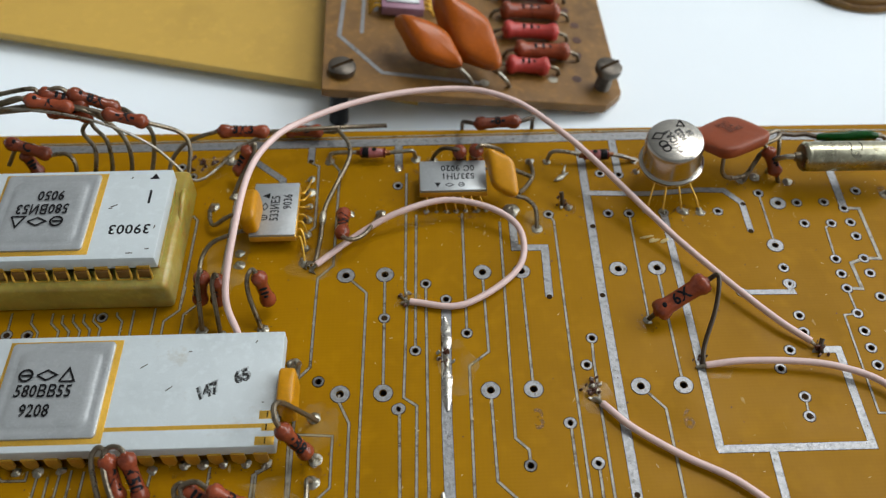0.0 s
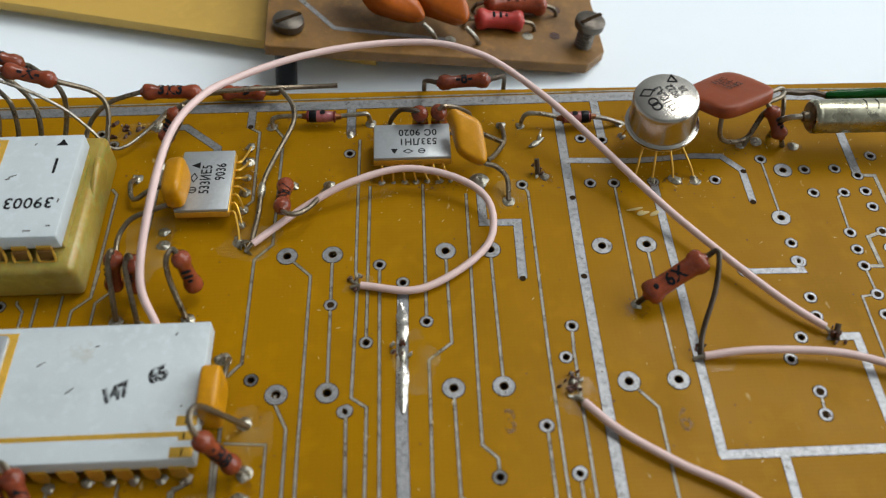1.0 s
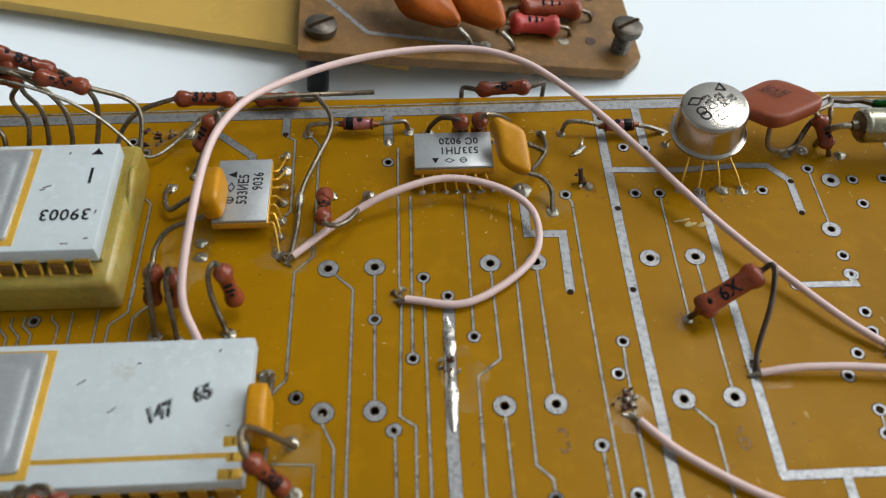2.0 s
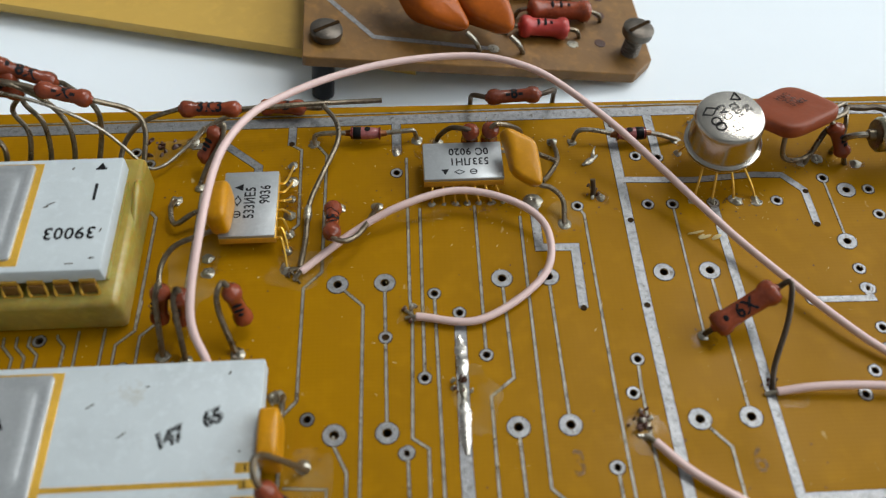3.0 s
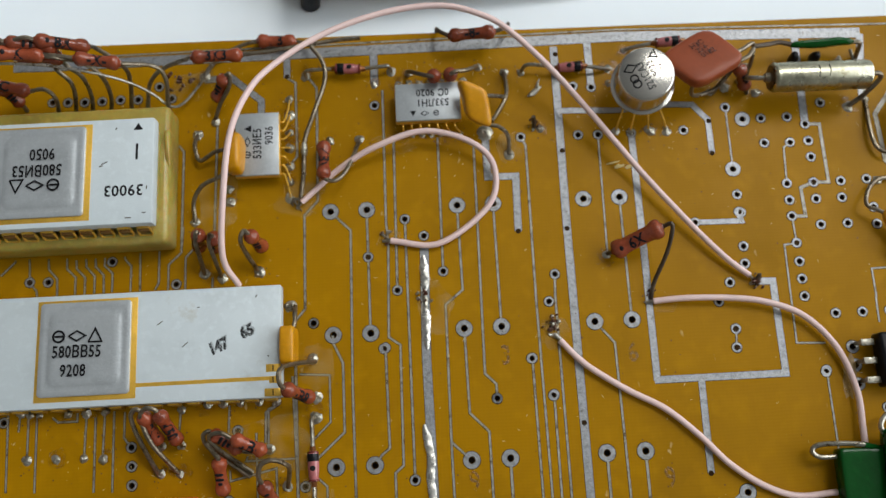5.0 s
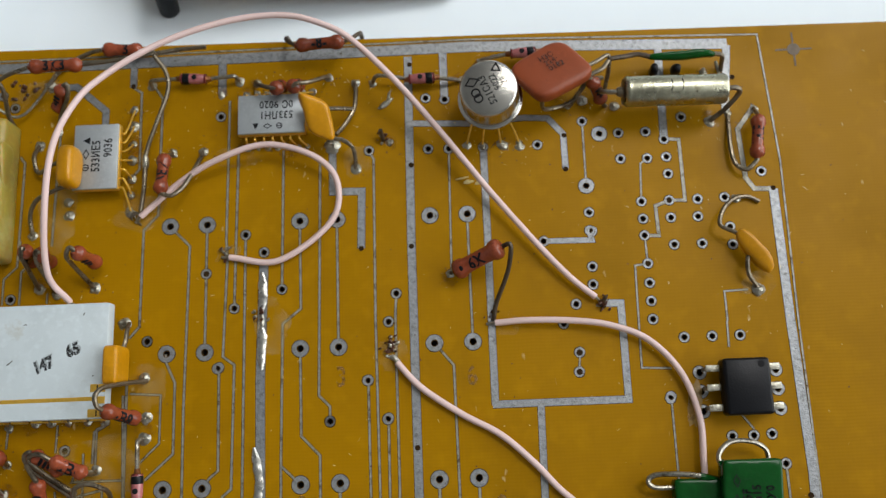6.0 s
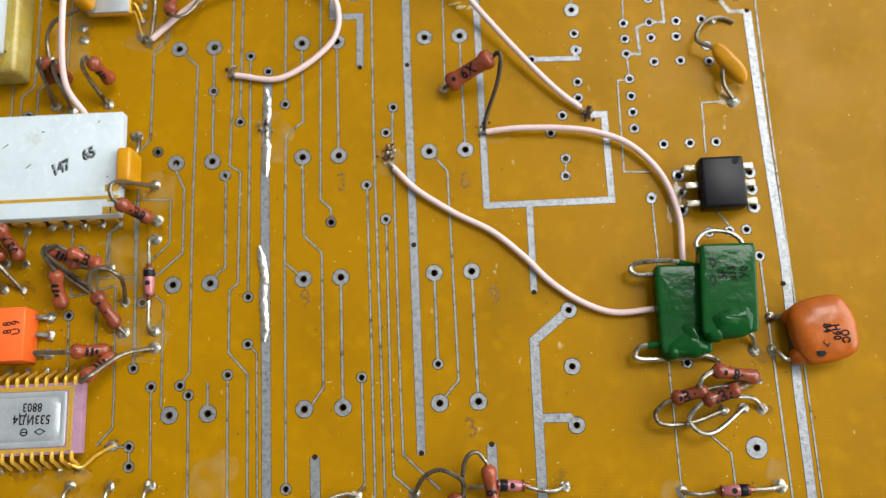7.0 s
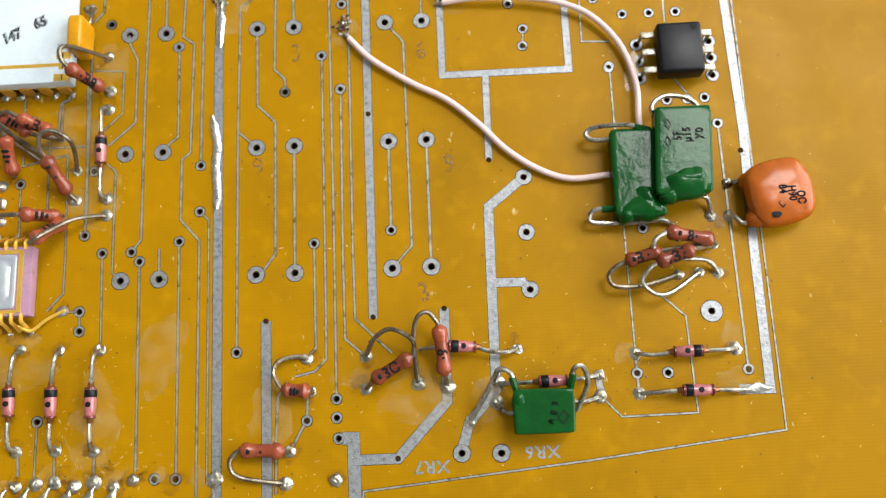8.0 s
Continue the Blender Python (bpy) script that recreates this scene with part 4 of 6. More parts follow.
resistor((3.7, -32, 1.4), (6.9, -32.3, 1.4), ((3.3, -31.4, 1.8), (2.7, -29.9, 2), (3.2, -28.5, 1.4), (5.2, -27.9, 0.6), (6.4, -28.2, 0.1), ), ((7.1, -32.3, 0.4), ))
resistor((52.1, -14.8, 3.4), (57.9, -15.8, 2), ((50.4, -15.8, 3.8), (50.4, -17.1, 3.2), (52.6, -18, 2.6), (57, -18.3, 1.6), (58.7, -19.7, 0.1), ), ((58.9, -16, 0.2), ), mark='8·', wire=LEAD_BRIGHT)
resistor((46.9, -18.1, 2.2), (51.1, -17.1, 2.8), ((45.6, -18.7, 2.2), (44.6, -19.8, 2), (45.4, -21.1, 1.8), (49, -21.1, 1.4), (53.7, -19.7, 0.1), ), ((53.5, -16.7, 2), (56.9, -15.9, 0.3), ), mark='ВК', wire=LEAD)
resistor((50.6, -18.6, 3), (55, -17.2, 3.6), ((49.3, -19.5, 3), (48.6, -20.9, 2.6), (50.1, -22.4, 2.4), (52.3, -22.1, 1.8), (56.3, -19.5, 0.1), ), ((57.4, -16.4, 1), (58.2, -16.2, 0.1), ), mark='ЈЗВ', wire=LEAD_BRIGHT)
resistor((-2.3, 51.4, 5), (-2.2, 53.4, 1), ((-3.2, 51.5, 5.2), (-4.6, 52.2, 4.6), (-5.7, 53.9, 1.6), (-6, 54.5, 0), ), (), r=1.0, wire=LEAD_DARK)
resistor((-0, 51.6, 5), (0.1, 53.4, 1), ((0.7, 51.8, 5.4), (2.2, 52.3, 4.6), (3.8, 54, 2), (4.1, 54.9, 0), ), (), r=1.0, wire=LEAD)


# ---- diodes ----
diode((-16.2, 55, 1.4), (-12.6, 54.8, 1.4), ((-18.8, 54.9, 1.6), (-20.4, 54.9, 1.2), (-20.5, 54.4, 0.1), ), ((-9.6, 54.9, 1.6), (-8.7, 55, 1.4), (-8.3, 54.7, 0.1), ))
diode((18.9, 53.5, 1.4), (15.3, 53.4, 1.4), ((20.7, 53.3, 1.2), (22.8, 53.4, 0.2), ), ((12.8, 53.8, 1.8), (10.9, 54, 1.6), (10.2, 53.6, 0.1), ))
diode((32.9, 56.4, 2), (29.4, 56.2, 2), ((33.8, 56.5, 2), ), ((27.3, 56.1, 1.6), (25.4, 56.3, 0.2), ))
diode((-20.3, 2.2, 1.3), (-20.2, -1.6, 1.3), ((-20.3, 5, 1.6), (-20.4, 6.2, 1.2), (-20, 6.5, 0.1), ), ((-20.1, -5.1, 1.4), (-20, -6, 1), (-19.7, -6, 0.1), ))
diode((-30.4, -30.2, 1.3), (-30.2, -33.8, 1.3), ((-30.2, -28.4, 1.6), (-30, -26.4, 1.4), (-30, -25.6, 0.1), ), ((-30.2, -35.6, 1.4), (-30, -37.4, 1.2), (-29.6, -38.1, 0.1), ))
diode((-25.1, -30.4, 1.3), (-25, -34.2, 1.3), ((-24.9, -28.3, 1.6), (-24.7, -26.5, 1.4), (-24.8, -25.8, 0.1), ), ((-25, -35.8, 1.4), (-24.9, -37.5, 1.2), (-24.7, -38.1, 0.1), ))
diode((-20.1, -30.6, 1.3), (-20.1, -34.4, 1.3), ((-20, -28.5, 1.6), (-19.9, -26.7, 1.4), (-19.7, -25.9, 0.1), ), ((-20, -36.4, 1.4), (-19.9, -37.9, 1.2), (-19.8, -38.4, 0.1), ))
diode((55.4, -29.5, 1.4), (51.8, -29.5, 1.4), ((57.9, -29.5, 1.4), (59.8, -29.3, 0.3), ), ((49.5, -29.8, 1.5), (48.1, -29.6, 1.2), (47.4, -29.4, 0.1), ))
diode((52.4, -34.2, 1.4), (56.2, -34.3, 1.4), ((49.8, -34.3, 1.3), (47.5, -34.3, 0.2), ), ((58.1, -34.4, 1.2), (60.7, -34.5, 0.4), ))
diode((24.2, -27.6, 2), (27.6, -27.8, 1.6), ((22.6, -27.7, 2), (20.7, -27.7, 0.6), ), ((29.3, -28.4, 1.6), (31.4, -28.6, 1.2), (32.7, -28.1, 0.1), ))
diode((35, -32.4, 1.6), (38.6, -32.4, 1.6), ((32.8, -32.4, 1.4), (30.2, -32.3, 0.3), ), ((40.4, -32.2, 1.4), (42.5, -31.8, 0.2), ))


# ---- solder ----
joint(-43.1, 50.5, 0.8, 0.55)
joint(-35.1, 55.4, 0.8, 0.55)
joint(-13.2, 44.7, 0.8, 0.55)
joint(-17.4, 44.7, 0.8, 0.55)
joint(-36.1, 33.8, 0.8, 0.55)
joint(-33.5, 48.4, 0.8, 0.55)
joint(-27.3, 26.1, 0.8, 0.55)
joint(-20.7, 54.7, 0.8, 0.55)
joint(-8.3, 54.7, 0.8, 0.55)
joint(7.7, 41.3, 0.8, 0.55)
joint(7.8, 53.7, 0.8, 0.55)
joint(-36, 46.5, 0.8, 0.55)
joint(-31.3, 36.4, 0.8, 0.55)
joint(-34.7, 26.4, 0.8, 0.55)
joint(-32.3, 25.7, 0.8, 0.55)
joint(-27.4, 26.5, 0.8, 0.55)
joint(-41.2, 33.3, 0.8, 0.55)
joint(-31.5, 38.3, 0.8, 0.55)
joint(10.2, 53.6, 0.7, 0.55)
joint(22.8, 53.5, 0.7, 0.55)
joint(4.1, 54.8, 0.7, 0.55)
joint(-5.9, 54.4, 0.7, 0.55)
joint(-10.8, 52.9, 0.7, 0.55)
joint(25.4, 56.3, 0.7, 0.55)
joint(27.9, 43.7, 0.7, 0.55)
joint(30.1, 43.5, 0.7, 0.55)
joint(36.8, 49.1, 0.7, 0.55)
joint(39, 49.7, 0.7, 0.55)
joint(43.4, 48.7, 0.7, 0.55)
joint(56, 53.1, 0.7, 0.55)
joint(62.3, 47.4, 0.65, 0.55)
joint(58.7, 46.9, 0.65, 0.55)
joint(19.9, 26.2, 0.65, 0.55)
joint(58.5, 34.9, 0.65, 0.55)
joint(-20.3, 14.2, 0.85, 0.6)
joint(-19.8, 9, 0.85, 0.6)
joint(-20, 6.5, 0.85, 0.6)
joint(-19.7, -6, 0.85, 0.6)
joint(-19.7, -8.3, 0.85, 0.6)
joint(-23.8, -2, 0.85, 0.6)
joint(-23.9, -6.1, 0.85, 0.6)
joint(-26, 2.7, 0.85, 0.6)
joint(-29.8, -25.4, 0.85, 0.6)
joint(-24.8, -25.8, 0.85, 0.6)
joint(-19.7, -25.9, 0.85, 0.6)
joint(-29.6, -38.1, 0.85, 0.6)
joint(-24.7, -38.1, 0.85, 0.6)
joint(-19.8, -38.4, 0.85, 0.6)
joint(13.8, -32.2, 0.85, 0.6)
joint(13.9, -28.2, 0.85, 0.6)
joint(20.3, -31.9, 0.85, 0.6)
joint(3.8, -43.2, 0.85, 0.6)
joint(4.3, -39.4, 0.85, 0.6)
joint(6.5, -28.2, 0.85, 0.6)
joint(7, -32.3, 0.85, 0.6)
joint(32.8, -28.1, 0.85, 0.6)
joint(47.4, -29.4, 0.85, 0.6)
joint(47.4, -34.3, 0.85, 0.6)
joint(59.8, -29.3, 0.85, 0.6)
joint(30.2, -32.2, 0.85, 0.6)
joint(42.7, -31.8, 0.85, 0.6)
joint(42.6, -34.4, 0.85, 0.6)
joint(26.6, -36.8, 0.85, 0.6)
joint(58.7, -19.7, 0.85, 0.6)
joint(56.3, -19.5, 0.85, 0.6)
joint(53.7, -19.7, 0.85, 0.6)
joint(58.5, -15.9, 0.85, 0.6)
joint(58.6, -12.2, 0.85, 0.6)
joint(60.9, -12.2, 0.85, 0.6)
joint(61.2, -8, 0.85, 0.6)
joint(-24.9, -20.8, 0.85, 0.6)
joint(-23.1, 21.3, 0.85, 0.6)
joint(23.9, -32.4, 1.1, 0.8)
joint(60, 22.4, 1.1, 0.8)
joint(4.5, 44.7, 1.1, 0.8)
joint(29.9, -34.6, 1.1, 0.8)
joint(-29.4, -42.2, 1, 0.8)
joint(-26.9, -42, 1, 0.8)
joint(-24.6, -41.9, 1, 0.8)
joint(-22.2, -42.5, 1, 0.8)
joint(-19.8, -42.1, 1, 0.8)
joint(-17.3, -42.7, 1, 0.8)
joint(-14.9, -42, 1, 0.8)
joint(-4.9, -42.4, 1, 0.8)
joint(9.9, -43, 1, 0.8)
joint(-40.1, 0.3, 0.7, 0.55)
joint(-37.6, 0.2, 0.7, 0.55)
joint(-40.1, 3.9, 0.7, 0.55)
joint(-37.5, 3.8, 0.7, 0.55)
joint(-26.2, 2.8, 0.7, 0.55)
joint(-57.5, 2.9, 0.7, 0.55)
joint(-53.8, 2.8, 0.7, 0.55)
joint(-50.1, 2.8, 0.7, 0.55)
joint(-47.6, 2.6, 0.7, 0.55)
joint(-58.6, 9, 0.7, 0.55)
joint(-57.5, 8.8, 0.7, 0.55)
joint(-56.2, 8.6, 0.7, 0.55)
joint(-52.4, 8.6, 0.7, 0.55)
joint(-50, 8.5, 0.7, 0.55)
joint(-47.5, 8.6, 0.7, 0.55)
joint(-37.6, 8.4, 0.7, 0.55)
joint(-34.1, 8.9, 0.7, 0.55)
joint(-32.1, 8.9, 0.7, 0.55)
joint(-29.9, 8.9, 0.7, 0.55)
joint(-27.4, 8.9, 0.7, 0.55)
joint(-25.2, 8.8, 0.7, 0.55)


# ---- insulated link wires ----
def link_wire(label, points, r=0.41, bare=((0, 0), (0, 0))):
    th = thing("link_wire", label, "wire", group="link wires")
    part("insulation", tube(points, r, 12, 10), PINK_WIRE, th)
    a, c = Vector(points[0]), Vector(points[-1])
    for e, n, off in ((a, Vector(points[1]), bare[0]), (c, Vector(points[-2]), bare[1])):
        tip = e + (e - n).normalized() * 1.1
        leg(th, [n.lerp(e, 0.9), e, (tip.x + off[0], tip.y + off[1], 0.15)], 0.2, SOLDER, "bare_end")
    return th


link_wire("pale pink insulated wire arching high over the board", [(-29.6, 24.2, 2.2), (-30.7, 27.1, 6.4), (-29.8, 33.9, 10.2), (-28.5, 42.0, 11.9), (-26.1, 48.1, 11.4), (-22.8, 52.0, 10.5), (-17.6, 55.7, 9.7), (-11.8, 58.4, 9.0), (-5.8, 60.1, 8.3), (-0.3, 60.4, 7.9), (4.0, 59.3, 7.5), (7.8, 57.4, 6.7), (13.2, 52.1, 5.6), (18.0, 46.5, 4.2), (22.1, 41.3, 3.0), (26.0, 36.2, 2.2), (31.8, 29.0, 1.6), (35.7, 24.7, 1.2), (38.7, 22.2, 0.8)])
link_wire("pale pink insulated wire curled into a loop", [(-21.3, 35.7, 0.7), (-15.7, 40.2, 1.4), (-10.4, 42.7, 2.6), (-4.1, 44.4, 2.8), (2.1, 42.7, 2.5), (5.3, 39.2, 1.9), (4.4, 33.9, 0.9), (-2.6, 28.9, 0.7), (-9.3, 29.6, 0.6)])
link_wire("pale pink insulated wire bending down to a green capacitor", [(25.5, 19.4, 0.6), (29.6, 19.5, 1.2), (35.3, 19.2, 1.4), (40.2, 18.4, 1.4), (45.0, 16.3, 1.2), (48.8, 11.9, 1.0), (50.5, 6.3, 1.0), (50.4, 1.4, 1.2), (50.3, -0.6, 1.3)])
link_wire("pale pink insulated wire lying across the board", [(12.6, 14.8, 0.6), (15.6, 11.5, 0.8), (20.6, 8.0, 0.7), (25.5, 5.2, 0.7), (29.6, 1.5, 0.7), (32.9, -2.1, 0.7), (36.9, -5.0, 0.7), (41.0, -6.5, 0.7), (46.0, -6.3, 0.9)])

bare = thing("bare_wire", "thin bright bare wire running over the resistor bundle", "wire")
leg(bare, [(-66, 52.6, 13.5), (-60, 52.6, 13.2), (-53.5, 52.6, 12.0), (-48, 52.4, 9.8), (-43.9, 52.2, 6.6), (-41.5, 51.7, 3.5), (-39.4, 50.5, 1.5), (-37.8, 51.1, 1), (-36, 53.2, 1), (-34.2, 55.6, 1.4), (-33.4, 56.2, 2)], 0.2, LEAD_BRIGHT, "strand")
jumper = thing("bare_wire", "kinked tinned jumper wire with a solder knot", "wire")
leg(jumper, [(-19.3, 57.6, 3.5), (-17.8, 55.4, 3), (-17.6, 52.7, 2.5), (-19.3, 48.1, 2), (-20.7, 44.5, 1.2), (-21, 39.9, 0.8), (-21.5, 36.5, 0.3)], 0.3, LEAD, "strand")
part("solder_knot", superquad((-20.9, 43.2, 1.1), (0.5, 0, 0), (0, 1.2, 0.2), (0, 0, 0.5), 1, 1, 8, 12, 0.15), SOLDER, jumper)
for k in range(5):
    leg(jumper, [(-21.6, 36.3, 0.4), (-22.3 - 0.4 * math.sin(k * 2.1), 35.9 + 0.5 * math.cos(k * 1.7), 0.4), (-23 + 0.4 * k, 35.6 - 0.25 * k, 0.1)], 0.1, LEAD, "frayed_strand")


# ---- white ceramic chips ----
def white_chip(label, x0, x1, y0, y1, top, thick, lid, pins_down, pin_side):
    """Long ceramic package with a gold-ringed metal lid and side-brazed pins."""
    th = thing("ceramic_chip", label, "chip", group="white ceramic chips")
    body = part("body", rbox(x1 - x0, y1 - y0, thick, ((x0 + x1) / 2, (y0 + y1) / 2, top - thick), 0.22), CERAMIC, th)
    lx0, lx1, ly0, ly1 = lid
    part("lid_seat", rbox(lx1 - lx0, ly1 - ly0, 0.12, ((lx0 + lx1) / 2, (ly0 + ly1) / 2, top - 0.08), 0.05), GOLD, th, "gold-plated ring")
    part("lid", dimpled_lid(lx0 + 0.5, lx1 - 0.75, ly0 + 0.65, ly1 - 0.35, top), LID, th, "pressed grey metal lid")
    n = int((x1 - x0 - 1.5) / 2.5) + 1
    for k in range(n):
        x = x1 - 1.7 - 2.5 * k
        for y, out in ((y0, -1), (y1, 1)):
            part("pin", dual_inline_pin(x, y + out * 0.1, top - thick + 0.55, pins_down, out), GOLD, th)
    return th


chip_low = white_chip("long white ceramic chip with grey metal lid and gold pins", -75.2, -23.8, 9.1, 23.7, 3.7, 2.0, (-55.4, -42.4, 9.9, 23.0), 2.2, 1)
part("gold_line", rbox(17.4, 0.5, 0.06, (-33.9, 11.55, 3.66), 0), GOLD, chip_low)
for y, w, h in ((12.85, 1.9, 1.0), (11.35, 1.5, 0.9), (9.75, 2.1, 1.0)):
    part("gold_mark", rbox(w, h, 0.08, (-24.1 - w / 2 + 0.25, y, 3.66), 0.03), GOLD, chip_low)
    part("notch", rbox(0.14, 0.75, 0.1, (-24.85, y, 3.665), 0), INK, chip_low)
symbols(chip_low, -52.3, 18.2, 4.33, 1.7, 2.35)
writing("580ВВ55", 1.55, chip_low, (-49.9, 16.1, 4.35), turned(-1), squeeze=0.74)
writing("9208", 1.55, chip_low, (-50.3, 13.7, 4.35), turned(-1), squeeze=0.74)
writing("147", 1.5, chip_low, (-31.9, 15.9, 3.72), turned(22), INK_WORN, squeeze=0.78, bold=0.1)
writing("65", 1.5, chip_low, (-28.2, 17.7, 3.72), turned(20), INK_WORN, squeeze=0.82, bold=0.1)
# the stamp slipped and left a second, weaker print
writing("147", 1.5, chip_low, (-31.72, 16.15, 3.71), turned(23), INK_FAINT, squeeze=0.78, bold=0.06)
writing("65", 1.5, chip_low, (-28.02, 17.95, 3.71), turned(21), INK_FAINT, squeeze=0.82, bold=0.06)
for x, y, a, l in ((-39.5, 19.4, 35, 0.9), (-36.2, 16.4, 40, 0.9), (-34.5, 21.2, 10, 0.4), (-27, 22.3, 60, 0.4), (-25.5, 14.4, 0, 0.25)):
    part("scuff", rbox(l, 0.12, 0.02, (x, y, 3.7), 0, turned(a)), LEAD_DARK, chip_low)

chip_high = white_chip("white ceramic chip with grey metal lid, seated in an amber socket", -90.9, -39.5, 31.8, 46.3, 7.9, 2.0, (-60.6, -47.6, 32.5, 45.7), 1.0, 1)
symbols(chip_high, -57.0, 37.4, 8.53, 1.7, 2.4, -1, ("triangle", "diamond", "ring"))
writing("580ВИ53", 1.55, chip_high, (-54.4, 39.5, 8.55), turned(180), squeeze=0.74)
writing("9050", 1.55, chip_high, (-53.8, 41.7, 8.55), turned(180), squeeze=0.74)
writing("39003", 1.5, chip_high, (-43.3, 36.4, 7.92), turned(180), squeeze=0.95)
part("marking", rbox(0.3, 2.2, 0.02, (-41.7, 41.6, 7.9), 0), INK, chip_high)
part("marking", strip([(-42.2, 44.8), (-41.0, 44.8)], 0.1, 7.915, 7.89), INK, chip_high, smooth=False)
b = bmesh.new()
b.faces.new([b.verts.new(V(x, y, 7.914)) for x, y in ((-42.2, 44.6), (-41.0, 44.6), (-41.6, 45.6))])
part("marking", b, INK, chip_high, smooth=False)

for x, y, a, l in ((-45.9, 40.2, 25, 0.9), (-46.3, 39.8, 10, 0.5), (-44.5, 44.9, 60, 0.35), (-40.6, 33.2, 5, 0.5), (-40.3, 36.6, 80, 0.5), (-42.6, 32.6, 0, 0.8)):
    part("scuff", rbox(l, 0.14, 0.02, (x, y, 7.9), 0, turned(a)), LEAD_DARK, chip_high)

socket = thing("chip_socket", "translucent amber plastic chip socket glued to the board", "chip socket")
part("body", rbox(56, 19.4, 4.7, (-66.5, 39.6, 0), 0.7, segments=3), SOCKET, socket)
part("deck", rbox(53, 12.8, 1.3, (-66.2, 39.1, 4.6), 0.2), SOCKET, socket)
part("end_block", superquad((-38.9, 42.6, 3.0), (0.6, 0, 0), (0, 3.4, 0.7), (0.15, 0, 1.9), 0.6, 0.7, 12, 20, 0.3), SOCKET, socket)
for k in range(20):
    x = -41.2 - 2.5 * k
    for y, s in ((31.6, -1), (46.5, 1)):
        part("contact", tube([(x - 0.75, y, 5.9), (x - 0.78, y + s * 0.5, 4.72), (x + 0.78, y + s * 0.5, 4.72), (x + 0.75, y, 5.9)], 0.16, 6, 3), GOLD, socket)
        part("slot", rbox(1.45, 0.5, 1.35, (x, y + s * 0.06, 4.7), 0.05), SLOT, socket, "brown contact slot")


# ---- flat chips ----
def flat_chip(label, x0, x1, y0, y1, top, pins, lid=LID):
    th = thing("flat_chip", label, "chip", group="flat metal-lidded chips")
    part("base", rbox(x1 - x0 + 0.1, y1 - y0 + 0.1, 0.9, ((x0 + x1) / 2, (y0 + y1) / 2, top - 1.3), 0.1), GOLD, th, "gold-plated base")
    part("lid", rbox(x1 - x0, y1 - y0, 0.45, ((x0 + x1) / 2, (y0 + y1) / 2, top - 0.42), 0.12), lid, th, "grey metal lid")
    for p in pins:
        flat_pin(th, p)
    return th


pins = [[(-24.2, 47.6 - 1.25 * k, 1.4), (-23.6, 47.5 - 1.25 * k, 1.3), (-23.1, y + 0.3, 0.7), (-22.9, y, 0.15)] for k, y in enumerate((51.2, 48.8, 46.2, 43.9, 41.2, 38.9, 36.5))]
pins = [[(-24.2, 47.4 - 1.3 * k, 1.5), (-23.5, 47.3 - 1.3 * k, 1.7), (-23.1, (47.3 - 1.3 * k + q[3][1]) / 2, 0.9), q[3]] for k, q in enumerate(pins)]
ie = flat_chip("small grey metal-lidded flat chip with gold wire pins", -30.1, -24.1, 39.3, 48.4, 2.5, pins)
for y in (51.2, 48.8, 46.2, 43.9, 41.2, 38.9, 36.5):
    joint(-23.0, y, 0.75)
writing("533ИЕ5", 1.15, ie, (-27.0, 43.9, 2.54), turned(90), squeeze=0.8)
writing("9036", 1.15, ie, (-25.4, 45.0, 2.54), turned(90), squeeze=0.8)
symbols(ie, -28.4, 42.3, 2.53, 1.0, 1.9, 1, ("ring", "diamond", "triangle"), vertical=True)

pins = [[(-6.9 + 1.2 * k, 46.0, 1.7), (-6.9 + 1.2 * k, 45.4, 2.0), (-6.9 + 1.25 * k, 45.1, 1.2), (-7.0 + 1.35 * k, 44.9, 0.15)] for k in range(7)]
pins += [[(-6.9 + 1.2 * k, 51.3, 1.7), (-6.9 + 1.2 * k, 51.8, 2.0), (-7.0 + 1.35 * k, 52.2, 1.2), (-7.4 + 1.55 * k, 52.7, 0.15)] for k in range(7)]
ln = flat_chip("small grey metal-lidded flat chip with short gold pins", -7.8, 1.2, 45.9, 51.4, 3.0, pins)
for k in range(7):
    joint(-7.0 + 1.35 * k, 44.8, 0.45, 0.3)
    joint(-7.4 + 1.55 * k, 52.8, 0.55, 0.4)
writing("533ЛН1", 1.05, ln, (-2.6, 48.5, 3.04), turned(180), squeeze=0.85)
writing("0С 9020", 1.05, ln, (-2.6, 50.0, 3.04), turned(180), squeeze=0.85)
symbols(ln, -5.4, 46.9, 3.03, 0.85, 1.6, -1, ("triangle", "diamond", "ring"))

mauve = thing("mauve_chip", "mauve ceramic chip with a grey lid, gold rails and gold pins", "chip")
part("body", rbox(24, 8.9, 1.6, (-39.9, -17.0, 0.8), 0.12), PINK_CHIP, mauve)
for y in (-13.2, -20.9):
    part("gold_rail", rbox(22.2, 0.5, 0.08, (-40.7, y, 2.38), 0), GOLD, mauve)
part("gold_rail", rbox(0.6, 8.0, 0.08, (-29.3, -17.0, 2.375), 0), GOLD, mauve)
part("lid", dimpled_lid(-46, -29.8, -20.5, -13.6, 2.35, 0.9, 0.25, 0.2), LID, mauve, "pressed grey metal lid")
for k in range(9):
    x = -28.9 - 1.25 * k
    for y, s in ((-12.6, 1), (-21.4, -1)):
        part("pin", tube([(x, y - s * 0.3, 2.3), (x, y + s * 0.7, 2.3), (x + 0.1, y + s * 1.1, 1.5), (x + 0.15, y + s * 1.7, 0.15)], 0.26, 6, 4), GOLD, mauve)
        if k % 2 == 0:
            joint(x + 0.15, y + s * 1.9, 0.5, 0.4)
